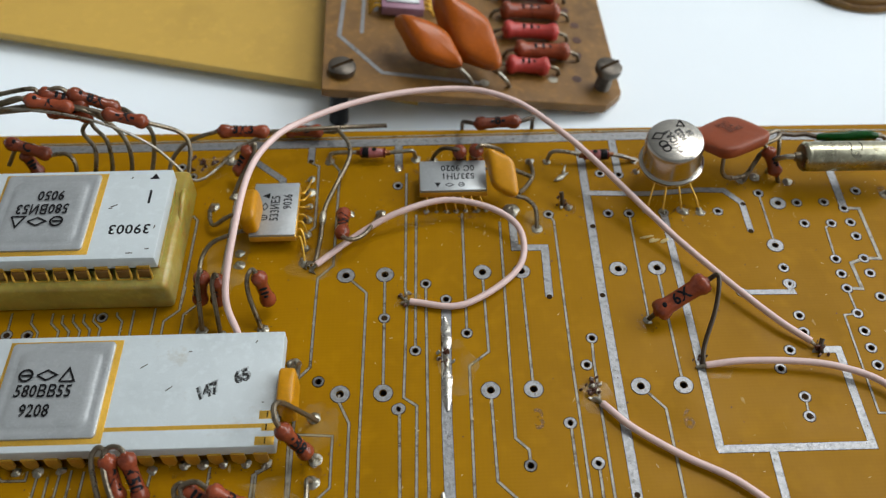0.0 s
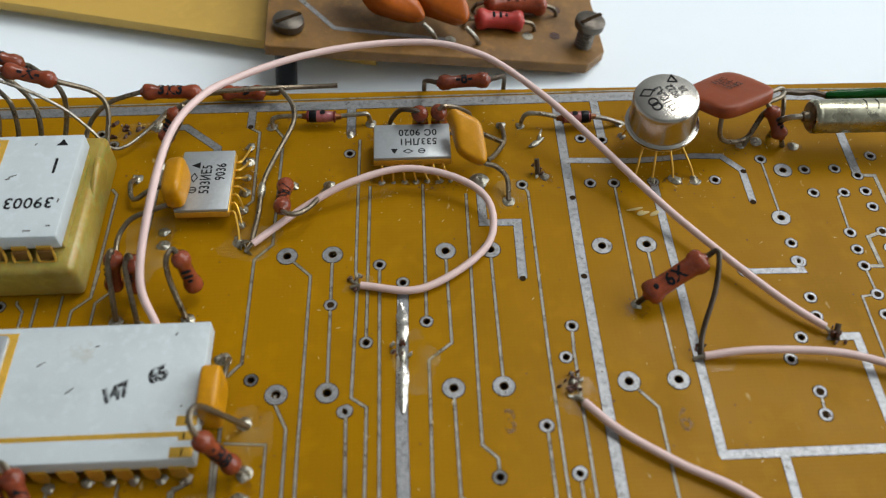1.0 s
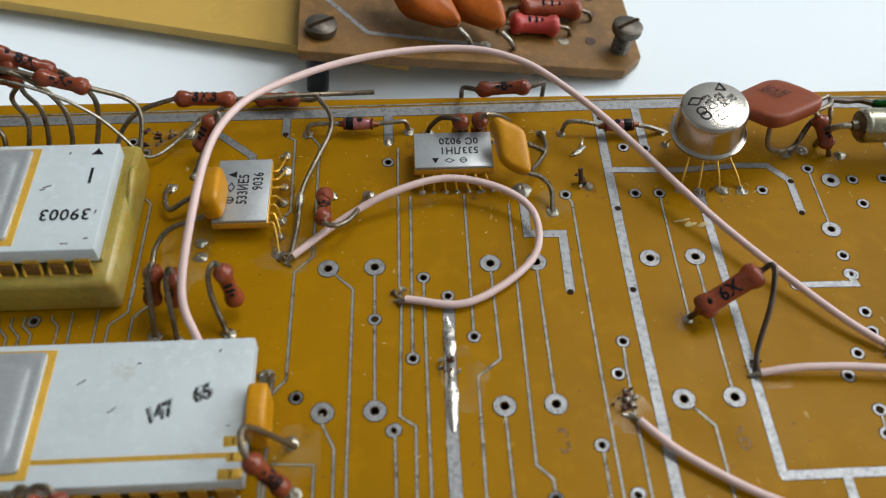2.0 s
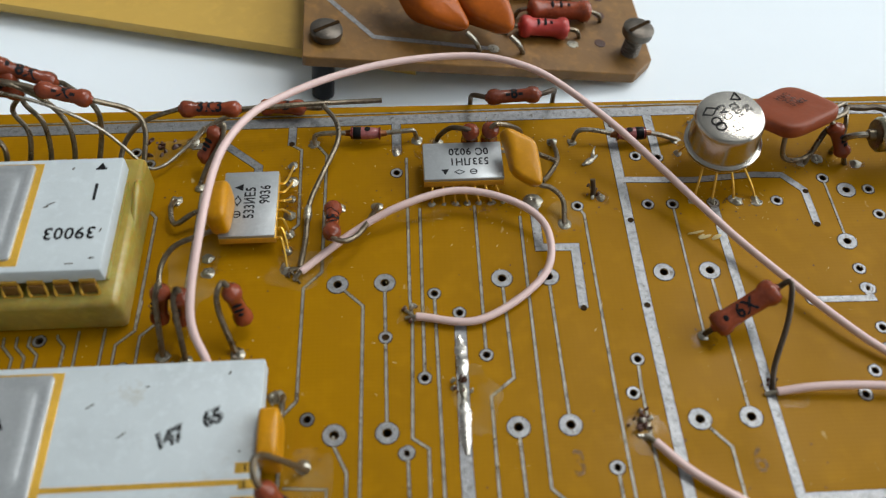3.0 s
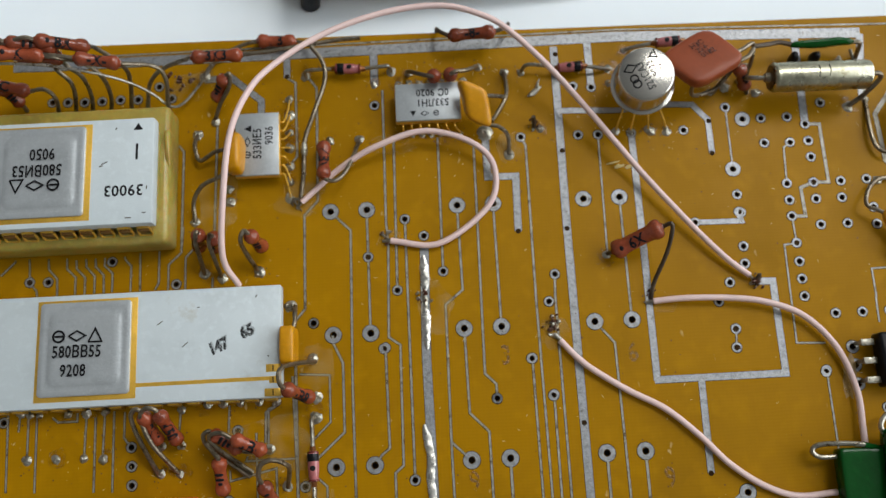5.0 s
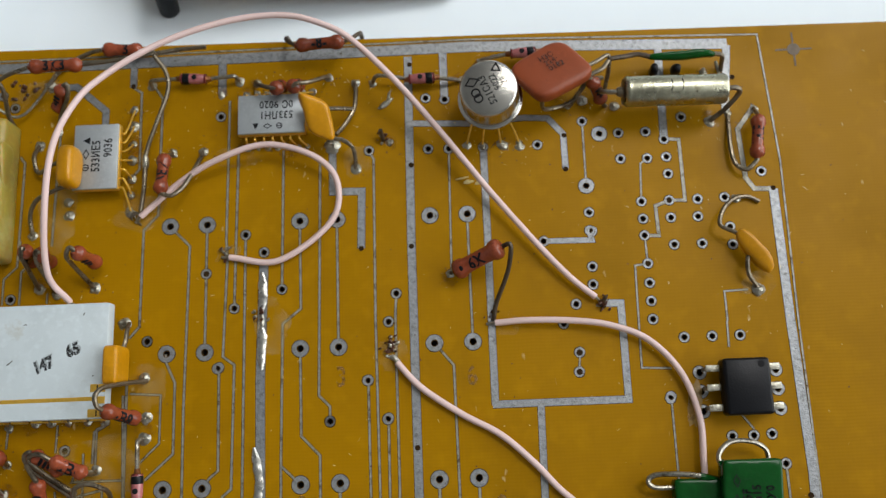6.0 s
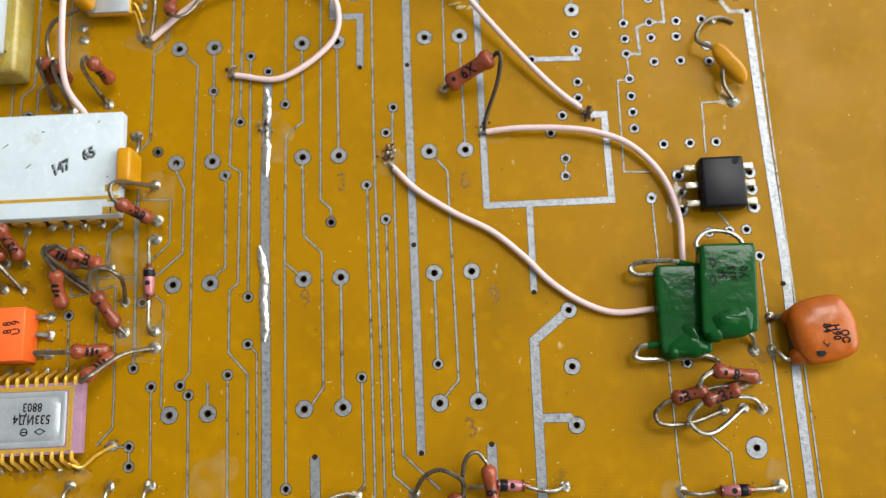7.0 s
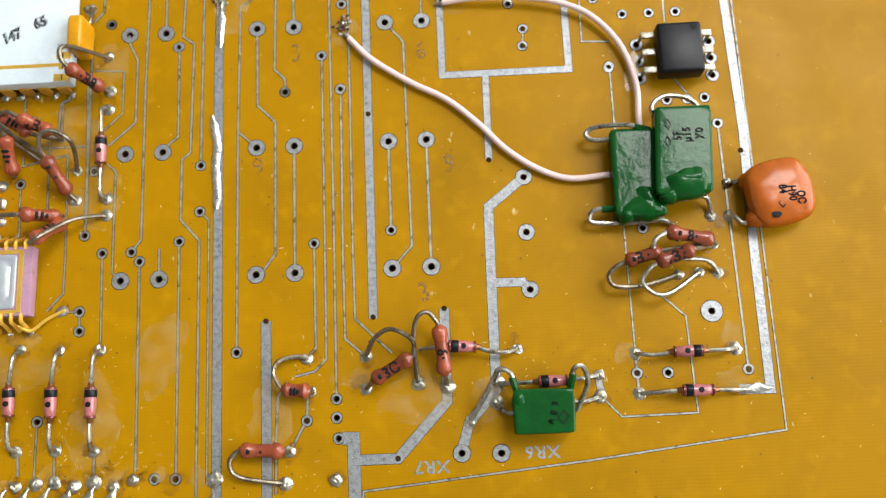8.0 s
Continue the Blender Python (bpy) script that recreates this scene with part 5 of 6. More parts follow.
leg(mauve, [(-29.6, -22.6, 1.6), (-28.2, -23.2, 1.0), (-26.5, -21.8, 0.6), (-24.4, -20.6, 0.2)], 0.22, GOLD, "pin")
writing("533ИД4", 1.15, mauve, (-34.0, -17.0, 2.85), turned(178), squeeze=0.8)
writing("8803", 1.1, mauve, (-34.0, -15.5, 2.85), turned(178), squeeze=0.8)
symbols(mauve, -34.9, -18.6, 2.83, 1.0, 2.0, -1, ("ring", "diamond"))

orange_box = thing("trimmer", "small orange-red plastic component with soldered pins", "component")
part("body", rbox(9, 7.0, 3.9, (-39.6, -6.2, 0.1), 0.3), ORANGE_RED, orange_box)
for y in (-3.7, -6.0, -8.5):
    leg(orange_box, [(-36, y, 0.9), (-34.6, y, 0.9), (-33.9, y, 0.2)], 0.35, LEAD_BRIGHT, "pin")
    joint(-33.7, y, 0.95, 0.8)
writing("8 8", 1.1, orange_box, (-37.3, -5.4, 4.02), turned(95))
writing("U 9", 1.1, orange_box, (-36.2, -5.4, 4.02), turned(95))

opto = thing("optocoupler", "black six-pin plastic chip on bent tinned legs", "chip")
part("body", rbox(5.8, 7.0, 2.7, (56.3, 9.9, 0.75), 0.42, segments=3), BLACK, opto)
part("dimple", lathe([(0.45, 0), (0.45, 0.02), (0.25, 0.03), (0, 0.01)], 14, Matrix.Translation(V(58.1, 12.6, 3.45))), INK, opto)
for k, y in enumerate((12.3, 9.9, 7.4)):
    for x, s in ((53.2, -1), (59.1, 1)):
        part("pin", rbox(1.8, 0.85, 0.3, (x + s * 0.8, y, 1.9), 0.08), SOLDER, opto)
        part("pin_foot", rbox(0.3, 0.55, 1.9, (x + s * 1.6, y, 0.1), 0.08), LEAD_BRIGHT, opto)
        land(x + s * 1.9, y - 0.3, 0.88, 0.38)


# ---- round metal can ----
can = thing("metal_can_chip", "round nickel-plated metal can on thin gold legs", "chip")
tilt = along((26.2, 48.8, 4.5), (25.8, 48.4, 9.2))
part("can", lathe([(4.25, 0), (4.3, 0.1), (4.3, 0.35), (4.2, 0.45), (3.9, 0.55), (3.85, 0.75), (3.8, 3.9), (3.74, 4.25), (3.6, 4.5), (3.4, 4.6), (0, 4.62)], 48, tilt), STEEL, can)
part("header", lathe([(3.9, -0.35), (4.2, -0.2), (4.3, 0.02)], 32, tilt), GOLD, can, "gold-plated header")
for foot, root in (((22.9, 44.0), (23.8, 46.6)), ((25.0, 43.9), (25.4, 46.3)), ((27.5, 44.0), (27.0, 46.4)), ((30.0, 44.0), (28.4, 47.0)), ((29.5, 51.5), (28.3, 50.4)), ((26.0, 52.6), (26.2, 51.2)), ((22.6, 51.3), (23.9, 50.4))):
    leg(can, [(*root, 4.4), (root[0], root[1] - 0.2, 3.2), ((root[0] + 2 * foot[0]) / 3, (root[1] + 2 * foot[1]) / 3, 1.4), (*foot, 0.1)], 0.14, GOLD, "leg")
    joint(*foot, 0.6, 0.5)
flat = facing((-0.4, 0.92, 0), (tilt.to_3x3() @ Vector((0, 0, 1))))
top_of_can = tilt @ Matrix.Translation(V(0, 0, 4.63))
for text, off, shift, size in (("521СА3", 0.2, -0.2, 0.98), ("9022", -1.1, 0.3, 0.9), ("28", -2.2, 0.0, 0.85)):
    q = top_of_can.translation / MM + flat.to_3x3() @ Vector((shift, off, 0.035))
    writing(text, size, can, q, flat, INK_WORN, squeeze=0.85, bold=0.02)
for s in (-0.4, 0.4):
    mk = ring_mark(can, s - 0.3, 1.75, 0.0, 0.62, 0.2)
    mk.matrix_basis = Matrix.Translation(top_of_can.translation) @ flat
for shift, off in ((1.6, 1.6), (1.9, -2.3)):
    mk = outline([(shift - 0.6, off), (shift, off + 0.9), (shift + 0.6, off), (shift, off - 0.9)][: 4 if off > 0 else 3], 0.16, can, 0.0)
    mk.matrix_basis = Matrix.Translation(top_of_can.translation) @ flat


# ---- capacitors ----
def cushion_capacitor(label, centre, u, v, n, mat, leads, e1=0.5, e2=0.5, lumps=0.15, wire=None, taper=0.0):
    th = thing("capacitor", label, "capacitor", group="capacitors")
    body = part("body", superquad(centre, u, v, n, e1, e2, 14, 32, lumps, None, taper), mat, th)
    for pts in leads:
        leg(th, pts, 0.29, wire)
    return th


red = cushion_capacitor("brick-red lacquered flat capacitor leaning beside the metal can", (34.3, 51.4, 6.3), (2.2, -2.75, 0.75), (3.75, 2.1, -0.3), (-0.08, 0.27, 0.9), RED_CAP,
                        [[(38.2, 51.9, 5.4), (40.6, 53.2, 5.0), (42.3, 54.2, 4.4), (42.4, 52.6, 3.0), (42.2, 51.5, 1.4), (42.2, 50.8, 0.1)], [(33.0, 48.6, 6.4), (33.2, 47.6, 3.4), (35.1, 48.2, 1.6), (37.5, 49.2, 1.4), (39.6, 51.2, 3.4), (41.2, 51.4, 3.0)]], 0.35, 0.42, 0.08)
for text, off in (("H3С", 0.9), ("224·", -0.1), ("0182", -1.1)):
    writing(text, 0.85, red, Vector((34.2, 52.6, 7.16)) + Vector((-0.62, 0.74, -0.26)) * off, facing((0.87, 0.47, -0.07), (-0.08, 0.29, 0.95)), INK_WORN, squeeze=0.9, bold=0.02)
leg(red, [(37.2, 48.9, 0.1), (38.2, 49.9, 2.0), (39.6, 51.2, 3.6), (41.5, 51.6, 3.2)], 0.3, LEAD)

cushion_capacitor("small yellow epoxy block capacitor squeezed against a flat chip", (-29.7, 41.9, 4.3), (1.15, 0, 0.1), (0.05, 2.8, 0), (-0.1, 0, 1.9), YELLOW_CAP,
                        [[(-30.0, 43.6, 2.2), (-33, 43.2, 2), (-35.3, 42.3, 1.2), (-36, 44.5, 1.4), (-36, 46.5, 0.1)], [(-30.0, 40.0, 3.0), (-32.5, 39, 3), (-34.7, 38.1, 2.5), (-36, 36.3, 1.4), (-36.1, 33.8, 0.1)]], 0.5, 0.5, 0.12)
cushion_capacitor("yellow epoxy capacitor leaning against a flat chip", (3.2, 47.3, 4.6), (0.35, -2.4, -1.35), (1.95, -0.6, -0.8), (0.3, -0.45, 0.95), YELLOW_CAP,
                         [[(4.3, 48.4, 4.4), (5.6, 48.9, 3.2), (7.6, 49.4, 1.5)], [(4.5, 45.2, 3.0), (5.3, 44.8, 2.7), (6.4, 44.6, 2.4), (7.6, 43.5, 1.6), (7.7, 41.3, 0.1)]], 0.45, 0.42, 0.2, None, 0.12)
link = thing("bare_wire", "short tinned wire between two solder joints", "wire")
leg(link, [(7.8, 53.7, 0.1), (7.9, 51.5, 1.0), (7.7, 49.4, 1.4), (6.4, 47.0, 1.8), (5.4, 45.4, 2.6)], 0.3, LEAD, "strand")
side = cushion_capacitor("small yellow epoxy capacitor at the end of the white chip", (-22.9, 15.6, 3.0), (1.0, 0, 0), (0, 2.5, 0), (0, 0, 2.3), YELLOW_CAP,
                         [[(-22.8, 17.4, 1.6), (-22.4, 18.8, 1.5), (-22.4, 20.2, 1.1), (-22.5, 21.4, 0.1)], [(-23.2, 13.6, 2.2), (-24.3, 12.9, 2.8), (-24.1, 11.9, 2.6)]], 0.3, 0.3, 0.05)
bean = cushion_capacitor("yellow epoxy bean-shaped capacitor on curled leads", (59.5, 27.2, 1.9), (0.75, 0.75, 0.3), (2.0, -2.5, -0.2), (-0.2, 0.3, 0.9), YELLOW_CAP,
                         [[(58.0, 29.2, 2), (57.0, 29.9, 2), (55.4, 30.9, 2), (56.2, 33.1, 1.6), (58.0, 34.6, 1.0), (60, 34.9, 0.4), (61.4, 34.2, 0.3)], [(59.0, 27.0, 1.4), (58.4, 26.0, 2), (58.6, 24.3, 1.4), (60, 22.6, 0.2)]], 0.7, 0.7, 0.2)

def press(mark, owner):
    """Lays flat writing onto the body below it."""
    from mathutils.bvhtree import BVHTree
    body = [c for c in owner.children if c.name.startswith("body")][0]
    tree = BVHTree.FromPolygons([v.co for v in body.data.vertices], [p.vertices[:] for p in body.data.polygons])
    m = mark.matrix_basis.copy()
    back = m.inverted()
    for v in mark.data.vertices:
        p = m @ v.co
        hit = tree.ray_cast(p, Vector((0, 0, -1)))[0]
        if hit:
            v.co = back @ (hit + V(0, 0, 0.03))


orange = cushion_capacitor("glossy orange lacquered disc capacitor lying on the board", (66.8, -10.2, 2.2), (4.1, 0.75, 0), (-0.65, 4.2, 0), (0, 0, 1.75), ORANGE_CAP,
                           [[(64.0, -7.9, 1.6), (62.6, -8, 1), (61.4, -8, 0.1)], [(64.0, -13.4, 1.8), (62.2, -13.7, 1.4), (61.4, -12.9, 1.2), (60.9, -12.2, 0.1)]], 0.62, 0.62, 0.25, LEAD_BRIGHT)
for y, z, way in ((-8.4, 1.7, (-2.2, 0.2, -0.5)), (-13.0, 1.8, (-2.0, -0.3, -0.4))):
    part("lead_neck", superquad((64.4, y, z + 0.2), way, (0.1, 1.35, 0.1), (0.2, 0, 1.35), 0.9, 0.9, 12, 18, 0.1), ORANGE_CAP, orange, "lacquer drawn out along the lead")
crumb(61.2, -8.3, 0.4, 0.5, FLUX)
crumb(60.9, -7.6, 0.3, 0.35, SOLDER, "solder_splash")
for text, off, size in (("84", 0.0, 1.0), ("Н90", 1.25, 1.0), ("ОС", 2.5, 1.0)):
    press(writing(text, size, orange, (66.7 + off * 0.85, -10.2 - off * 0.45, 5.0), facing((0.05, -1, 0), (0, 0, 1)), squeeze=0.8, bold=0.06), orange)
outline([(66.0, -11.9), (66.5, -11.3), (67.0, -11.9), (66.5, -12.5)], 0.16, orange, 3.92)
part("marking", lathe([(0.65, 0), (0.65, 0.1), (0.4, 0.14), (0, 0.14)], 14, Matrix.Translation(V(65.7, -13.1, 3.62))), INK, orange)


def green_capacitor(label, corners, top, thick, leads, drip):
    """Flat dipped film capacitor: a boxy wound body with a thick drip of lacquer at one end."""
    th = thing("capacitor", label, "capacitor", group="green capacitors")
    p = [Vector((*c, top - thick / 2)) for c in corners]
    c = sum(p, Vector()) / 4
    u = ((p[1] - p[0]) + (p[2] - p[3])) / 4
    v = ((p[0] - p[3]) + (p[1] - p[2])) / 4
    body = part("body", superquad(c, u * 1.02, v * 1.02, (0, 0, thick / 2), 0.14, 0.12, 14, 36, 0.10), GREEN_CAP, th)
    if drip > 0.5:
        part("drip", superquad(c - v * 0.78 + u * 0.05, u * 0.99, v * 0.30, (0, 0, thick / 2 + 0.3), 0.8, 0.5, 16, 30, 0.55), GREEN_CAP, th, "thick glossy run of lacquer")
        part("drip", superquad(c - v * 0.62 + u * 0.25, u * 0.62, v * 0.26, (0, 0, thick / 2 + 0.42), 0.9, 0.8, 14, 26, 0.7), GREEN_CAP, th, "thick glossy run of lacquer")
        part("drip", superquad(c - v * 1.0 - u * 0.55, u * 0.34, v * 0.16, (0, 0, thick / 2 + 0.15), 0.9, 0.8, 12, 20, 0.4), GREEN_CAP, th, "thick glossy run of lacquer")
    else:
        part("drip", superquad(c - u * 0.78 + v * 0.55, u * 0.3, v * 0.5, (0, 0, thick / 2 + 0.2), 0.8, 0.8, 12, 20, 0.35), GREEN_CAP, th, "thick glossy run of lacquer")
    for pts in leads:
        leg(th, pts, 0.32, LEAD_BRIGHT)
    for pts in leads:
        leg(th, [Vector(pts[0]), Vector(pts[0]).lerp(Vector(pts[1]), 0.75)], 0.45, GREEN_CAP, "dipped_collar", 2)
    return th


green_capacitor("green dipped film capacitor with wide tinned lead loops", ((46.3, -1.1), (52.4, -1.1), (52.5, -12.6), (45.9, -12.3)), 3.2, 2.4,
                [[(51.4, -1.2, 2.6), (48.5, -0.5, 3.2), (44.9, -0.3, 2.5), (43.5, -0.6, 2), (43.2, -1.3, 2), (44.1, -1.9, 2), (46.5, -1.9, 2)], [(46.6, -11.1, 2), (43.7, -11.2, 2), (42.9, -12, 1.8), (43.4, -12.8, 1.6), (48, -12.9, 1.2), (52, -12.7, 1), (53.7, -13.3, 0.1)]], 1)
g2 = green_capacitor("glossy green dipped film capacitor overlapping its neighbour", ((51.7, 1.0), (58.8, 1.1), (57.9, -10.3), (51.0, -10.2)), 4.9, 2.6,
                     [[(52.3, -0.4, 3.5), (51.6, 1.6, 3.5), (53.3, 3.2, 3), (56.0, 3.2, 2.6), (57.8, 2.3, 2.0), (58.3, 0.9, 1.6)], [(51.4, -9.2, 3.5), (51.8, -10.4, 3), (54.5, -10.5, 2.4), (57.8, -10.1, 1.6), (58.7, -12.1, 0.1)]], 1)
for text, x, y in (("5F", 54.2, -2.9), ("µ15", 55.4, -2.8), ("Х0", 57.0, -2.7)):
    press(writing(text, 1.0, g2, (x, y, 6.0), turned(90), squeeze=0.9, bold=0.05), g2)
outline([(52.7, -1.3), (53.1, -0.6), (53.5, -1.3), (53.1, -2.0)], 0.1, g2, 4.97)
outline([(52.5, -3.6), (52.9, -2.9), (53.3, -3.6), (52.9, -4.3)], 0.12, g2, 4.97)
g3 = green_capacitor("small dark green film capacitor standing over a diode", ((31.8, -33.4), (39.0, -33.4), (38.8, -38.7), (31.7, -38.5)), 3.8, 2.2,
                     [[(32.2, -33.4, 2.8), (31.6, -31.4, 3.6), (30.2, -30.9, 3.6), (29.3, -32.4, 2.5), (26.6, -36.6, 0.1)], [(38.7, -33.4, 2.8), (39.2, -31.2, 3.6), (40.3, -31, 3.4), (40.9, -32.9, 2.2), (39.5, -36.1, 1)]], 0.2)
for k, ch in enumerate("68н"):
    press(writing(ch, 0.9, g3, (36.6 - 0.25 * k, -35.2 - 1.05 * k, 5.0), turned(-105), squeeze=0.9, bold=0.03), g3)
outline([(37.6, -36.0), (38.2, -36.7), (37.5, -37.6), (36.9, -36.9)], 0.14, g3, 3.88)
leg(g3, [(38.8, -35.0, 1.0), (40.5, -35.0, 0.8), (42.3, -34.5, 0.1)], 0.3, LEAD_BRIGHT)
leg(g3, [(31.9, -36.0, 1.4), (31.0, -35.9, 1.0), (29.7, -34.8, 0.1)], 0.3, LEAD_BRIGHT)

tub = thing("tubular_capacitor", "tubular bare metal capacitor lying along the board's edge", "capacitor")
m = along((43.8, 48.7, 5.0), (57.2, 48.5, 5.0))
part("tube", lathe([(0.8, -0.1), (1.2, -0.05), (1.75, 0.0), (2.0, 0.25), (2.02, 0.6), (1.98, 0.75), (2.0, 0.9), (2.0, 12.9), (1.85, 13.3), (1.0, 13.4), (0.5, 13.4)], 32, m), TINTED_CAN_STEEL, tub)
part("seal", lathe([(1.7, -0.12), (1.2, -0.2), (0.7, -0.2), (0.6, -0.9), (0.35, -1.0)], 20, m), LEAD, tub)
leg(tub, [(43.1, 48.7, 5.0), (41.8, 48.8, 4.9), (40.9, 49.4, 3.8), (41.0, 50.2, 1.6), (41.0, 50.6, 0.1)], 0.35, LEAD_BRIGHT)
leg(tub, [(57.1, 48.5, 5.0), (58.6, 48.6, 4.9), (59.2, 48.2, 4.0), (57.8, 46.9, 1.8), (56.2, 46.0, 0.1)], 0.35, LEAD)
for x in (50.2, 51.6):
    part("marking", tube([(x - 0.6, 47.8, 6.84), (x - 0.4, 48.6, 7.01), (x - 0.5, 49.4, 6.86)], 0.07, 5, 4), INK, tub)
joint(56.2, 45.9, 0.8)

sleeve = thing("sleeved_component", "component in a crumpled green sleeve behind the tubular capacitor", "component")
part("sleeve", superquad((52.5, 54.4, 2.9), (4.6, 0.1, 0), (0, 0.55, 0.3), (0, -0.3, 0.75), 0.7, 0.6, 10, 24, 0.3), GREEN_CAP, sleeve)
leg(sleeve, [(48.2, 54.4, 3), (46.5, 54.7, 3.3), (44.9, 54.4, 3.5), (43.0, 53.9, 4.2), (42.3, 53.8, 4.3)], 0.35, LEAD_DARK)
leg(sleeve, [(56.8, 54.5, 2.9), (58.0, 54.3, 2.6), (58.2, 53.6, 1.2), (58.4, 53.2, 0.1)], 0.32, LEAD)
for x in (48.8, 51.9):
    part("bead", superquad((x, 53.0, 1.4), (0.6, 0, 0), (0, 0.7, 0), (0, 0, 1.3), 0.7, 0.7, 8, 16, 0.2), BLACK, sleeve, "black lump")


# ---- solder, burnt flux, marks on the board ----
def splash(points, r, name="solder_splash", mat=None):
    b = tube(points, r, 10, 9)
    ends = [Vector((p[0], p[1], 0)) * MM for p in (points[0], points[-1])]
    way = (ends[1] - ends[0]).normalized()
    for v in b.verts:
        e = min(ends, key=lambda q: (v.co - q).length)
        off = Vector((v.co.x, v.co.y, 0)) - e
        off -= way * off.dot(way)
        v.co -= off * 0.7 * max(0.0, 1 - abs((v.co - e).dot(way)) / 0.0014)
        v.co.z *= 0.3
        d = noise.noise_vector(v.co * 900) * 0.00012 + noise.noise_vector(v.co * 2600) * 0.00009
        v.co += Vector((d.x * 0.3, d.y, d.z))
        v.co.z = max(v.co.z, 0.00001)
    part(name, b, mat or SOLDER, pcb)


splash([(-5.0, 27.4, 0), (-4.95, 25.5, 0.1), (-4.9, 23.8, 0.3), (-5.0, 22.2, 0.1)], 0.6, mat=SOLDER_BRIGHT)
splash([(-5.0, 20.4, 0.1), (-4.95, 18.6, 0.2), (-5.1, 16.6, 0.1), (-5.0, 14.6, 0.1)], 0.58, mat=SOLDER_BRIGHT)
splash([(-5.2, 22.2, 0.3), (-5.0, 21.2, 0.6), (-4.9, 20.3, 0.3)], 0.5)
splash([(-5.9, 4.8, 0.1), (-5.5, 2.5, 0.15), (-5.2, 0.5, 0.1), (-5.4, -2, 0.15), (-5.2, -5, 0.15), (-5.2, -8.2, 0.1)], 0.55, mat=SOLDER_BRIGHT)
splash([(-5.1, -44, 0.2), (-5.2, -47, 0.3)], 0.8)
splash([(60.2, -34.4, 0.3), (61.8, -34.3, 0.4), (63.6, -34.3, 0.2)], 0.62, mat=SOLDER_BRIGHT)
splash([(12.8, 51.2, 0.3), (12.0, 50.5, 0.6), (11.0, 49.9, 0.3)], 0.55)
splash([(12.7, 52.2, 2.2), (12.4, 51.2, 0.9), (12.0, 50.6, 0.4)], 0.3)
splash([(11.3, 15.7, 0.3), (12.2, 15.5, 0.5), (12.8, 15.1, 0.3)], 0.55, mat=SOLDER_BRIGHT)
splash([(-10.6, 30.9, 0.5), (-9.6, 29.9, 0.7)], 0.6)
splash([(57.9, 54.6, 0.2), (58.3, 51.5, 0.3)], 0.7)
for x, y, z, spread, count in ((-5.1, 21.2, 0.25, 0.55, 9), (11.9, 16.9, 0.25, 0.5, 34), (39.7, 21.6, 0.6, 0.34, 24), (11.5, 45.5, 0.5, 0.4, 10), (-9.9, 30.2, 0.4, 0.5, 8), (25.3, 20.0, 0.2, 0.5, 6), (54.2, -14.6, 0.2, 0.5, 7)):
    for k in range(count):
        crumb(x + random.gauss(0, spread), y + random.gauss(0, spread * 1.3), max(0.06, z + random.gauss(0, 0.25)), random.uniform(0.12, 0.34), FLUX if k % 4 else SOLDER)
for k in range(14):
    crumb(-38.5 + random.uniform(-2.6, 2.6), 55.2 + random.uniform(-1.6, 1.4), 0.05, random.uniform(0.15, 0.45), FLUX)
leg(pcb, [(39.8, 21.0, 0.1), (39.7, 21.6, 0.8), (39.9, 22.2, 1.3)], 0.3, LEAD_DARK, "clipped_lead")
joint(12.3, 44.9, 0.7, 0.7)
leg(pcb, [(11.5, 45.2, 0.1), (11.4, 45.6, 1.2), (11.3, 46.0, 2.0)], 0.3, LEAD_DARK, "clipped_lead")
for text, x, y in (("XR7", 21.6, -41.9), ("XR6", 35.1, -40.7)):
    writing(text, 1.5, pcb, (x, y, 0.03), turned(180), TIN, "legend", 1.1)
for text, x, y, a in (("9", 25.4, -3.5, 10), ("6", 22.2, 12.7, 5), ("3", 5.3, 13.2, 0), ("9", 0.3, -2.7, 12), ("3", 21.5, -20.5, 15)):
    writing(text, 2.6, pcb, (x, y, 0.012), turned(a), PENCIL, "pencil_mark", 0.8)
for a in (0, 90):
    part("cross_mark", rbox(5.0, 0.25, 0.04, (68.8, 55.9, 0), 0, turned(a)), LEAD_DARK, pcb)
part("cross_mark", lathe([(0.9, 0), (0.9, 0.05)], 12, Matrix.Translation(V(68.8, 55.9, 0))), LEAD_DARK, pcb)
for x, y, u, v in ((22.1, 39.2, 1.0, 0.07), (23.1, 38.7, 0.7, 0.12), (24.3, 38.6, 0.5, 0.2), (22.7, 38.8, 0.4, 0.08)):
    part("lacquer_flake", superquad((x, y, 0.25), (u, 0.15, 0.15), (-0.1, v, 0.1), (0, 0, 0.05), 1, 1, 6, 12, 0.25), CREAM, pcb)

for k, x in enumerate((-34.6, -31.6, -28.8, -26.2, -23.4, -20.6, -17.8)):
    w = thing("ribbon_wire", "cream insulated wire soldered at the connector row", "wire", group="connector wires")
    part("insulation", tube([(x, -47.5, 1.4), (x - 0.3, -50.0, 2.0), (x - 0.6, -56, 2.6), (x - 0.8, -70, 1.2)], 0.75, 10, 5), PINK_WIRE, w)
    leg(w, [(x, -47.6, 1.4), (x + 0.1, -46.6, 0.9), (x + 0.2, -45.4, 0.2)], 0.4, SOLDER, "bare_end")
    splash([(x - 0.8, -46.4, 0.8), (x - 0.2, -45.2, 1.6), (x + 0.4, -44.0, 1.8), (x + 0.9, -42.7, 0.4)], random.uniform(0.55, 0.75), mat=LEAD_BRIGHT if k % 3 else SOLDER)


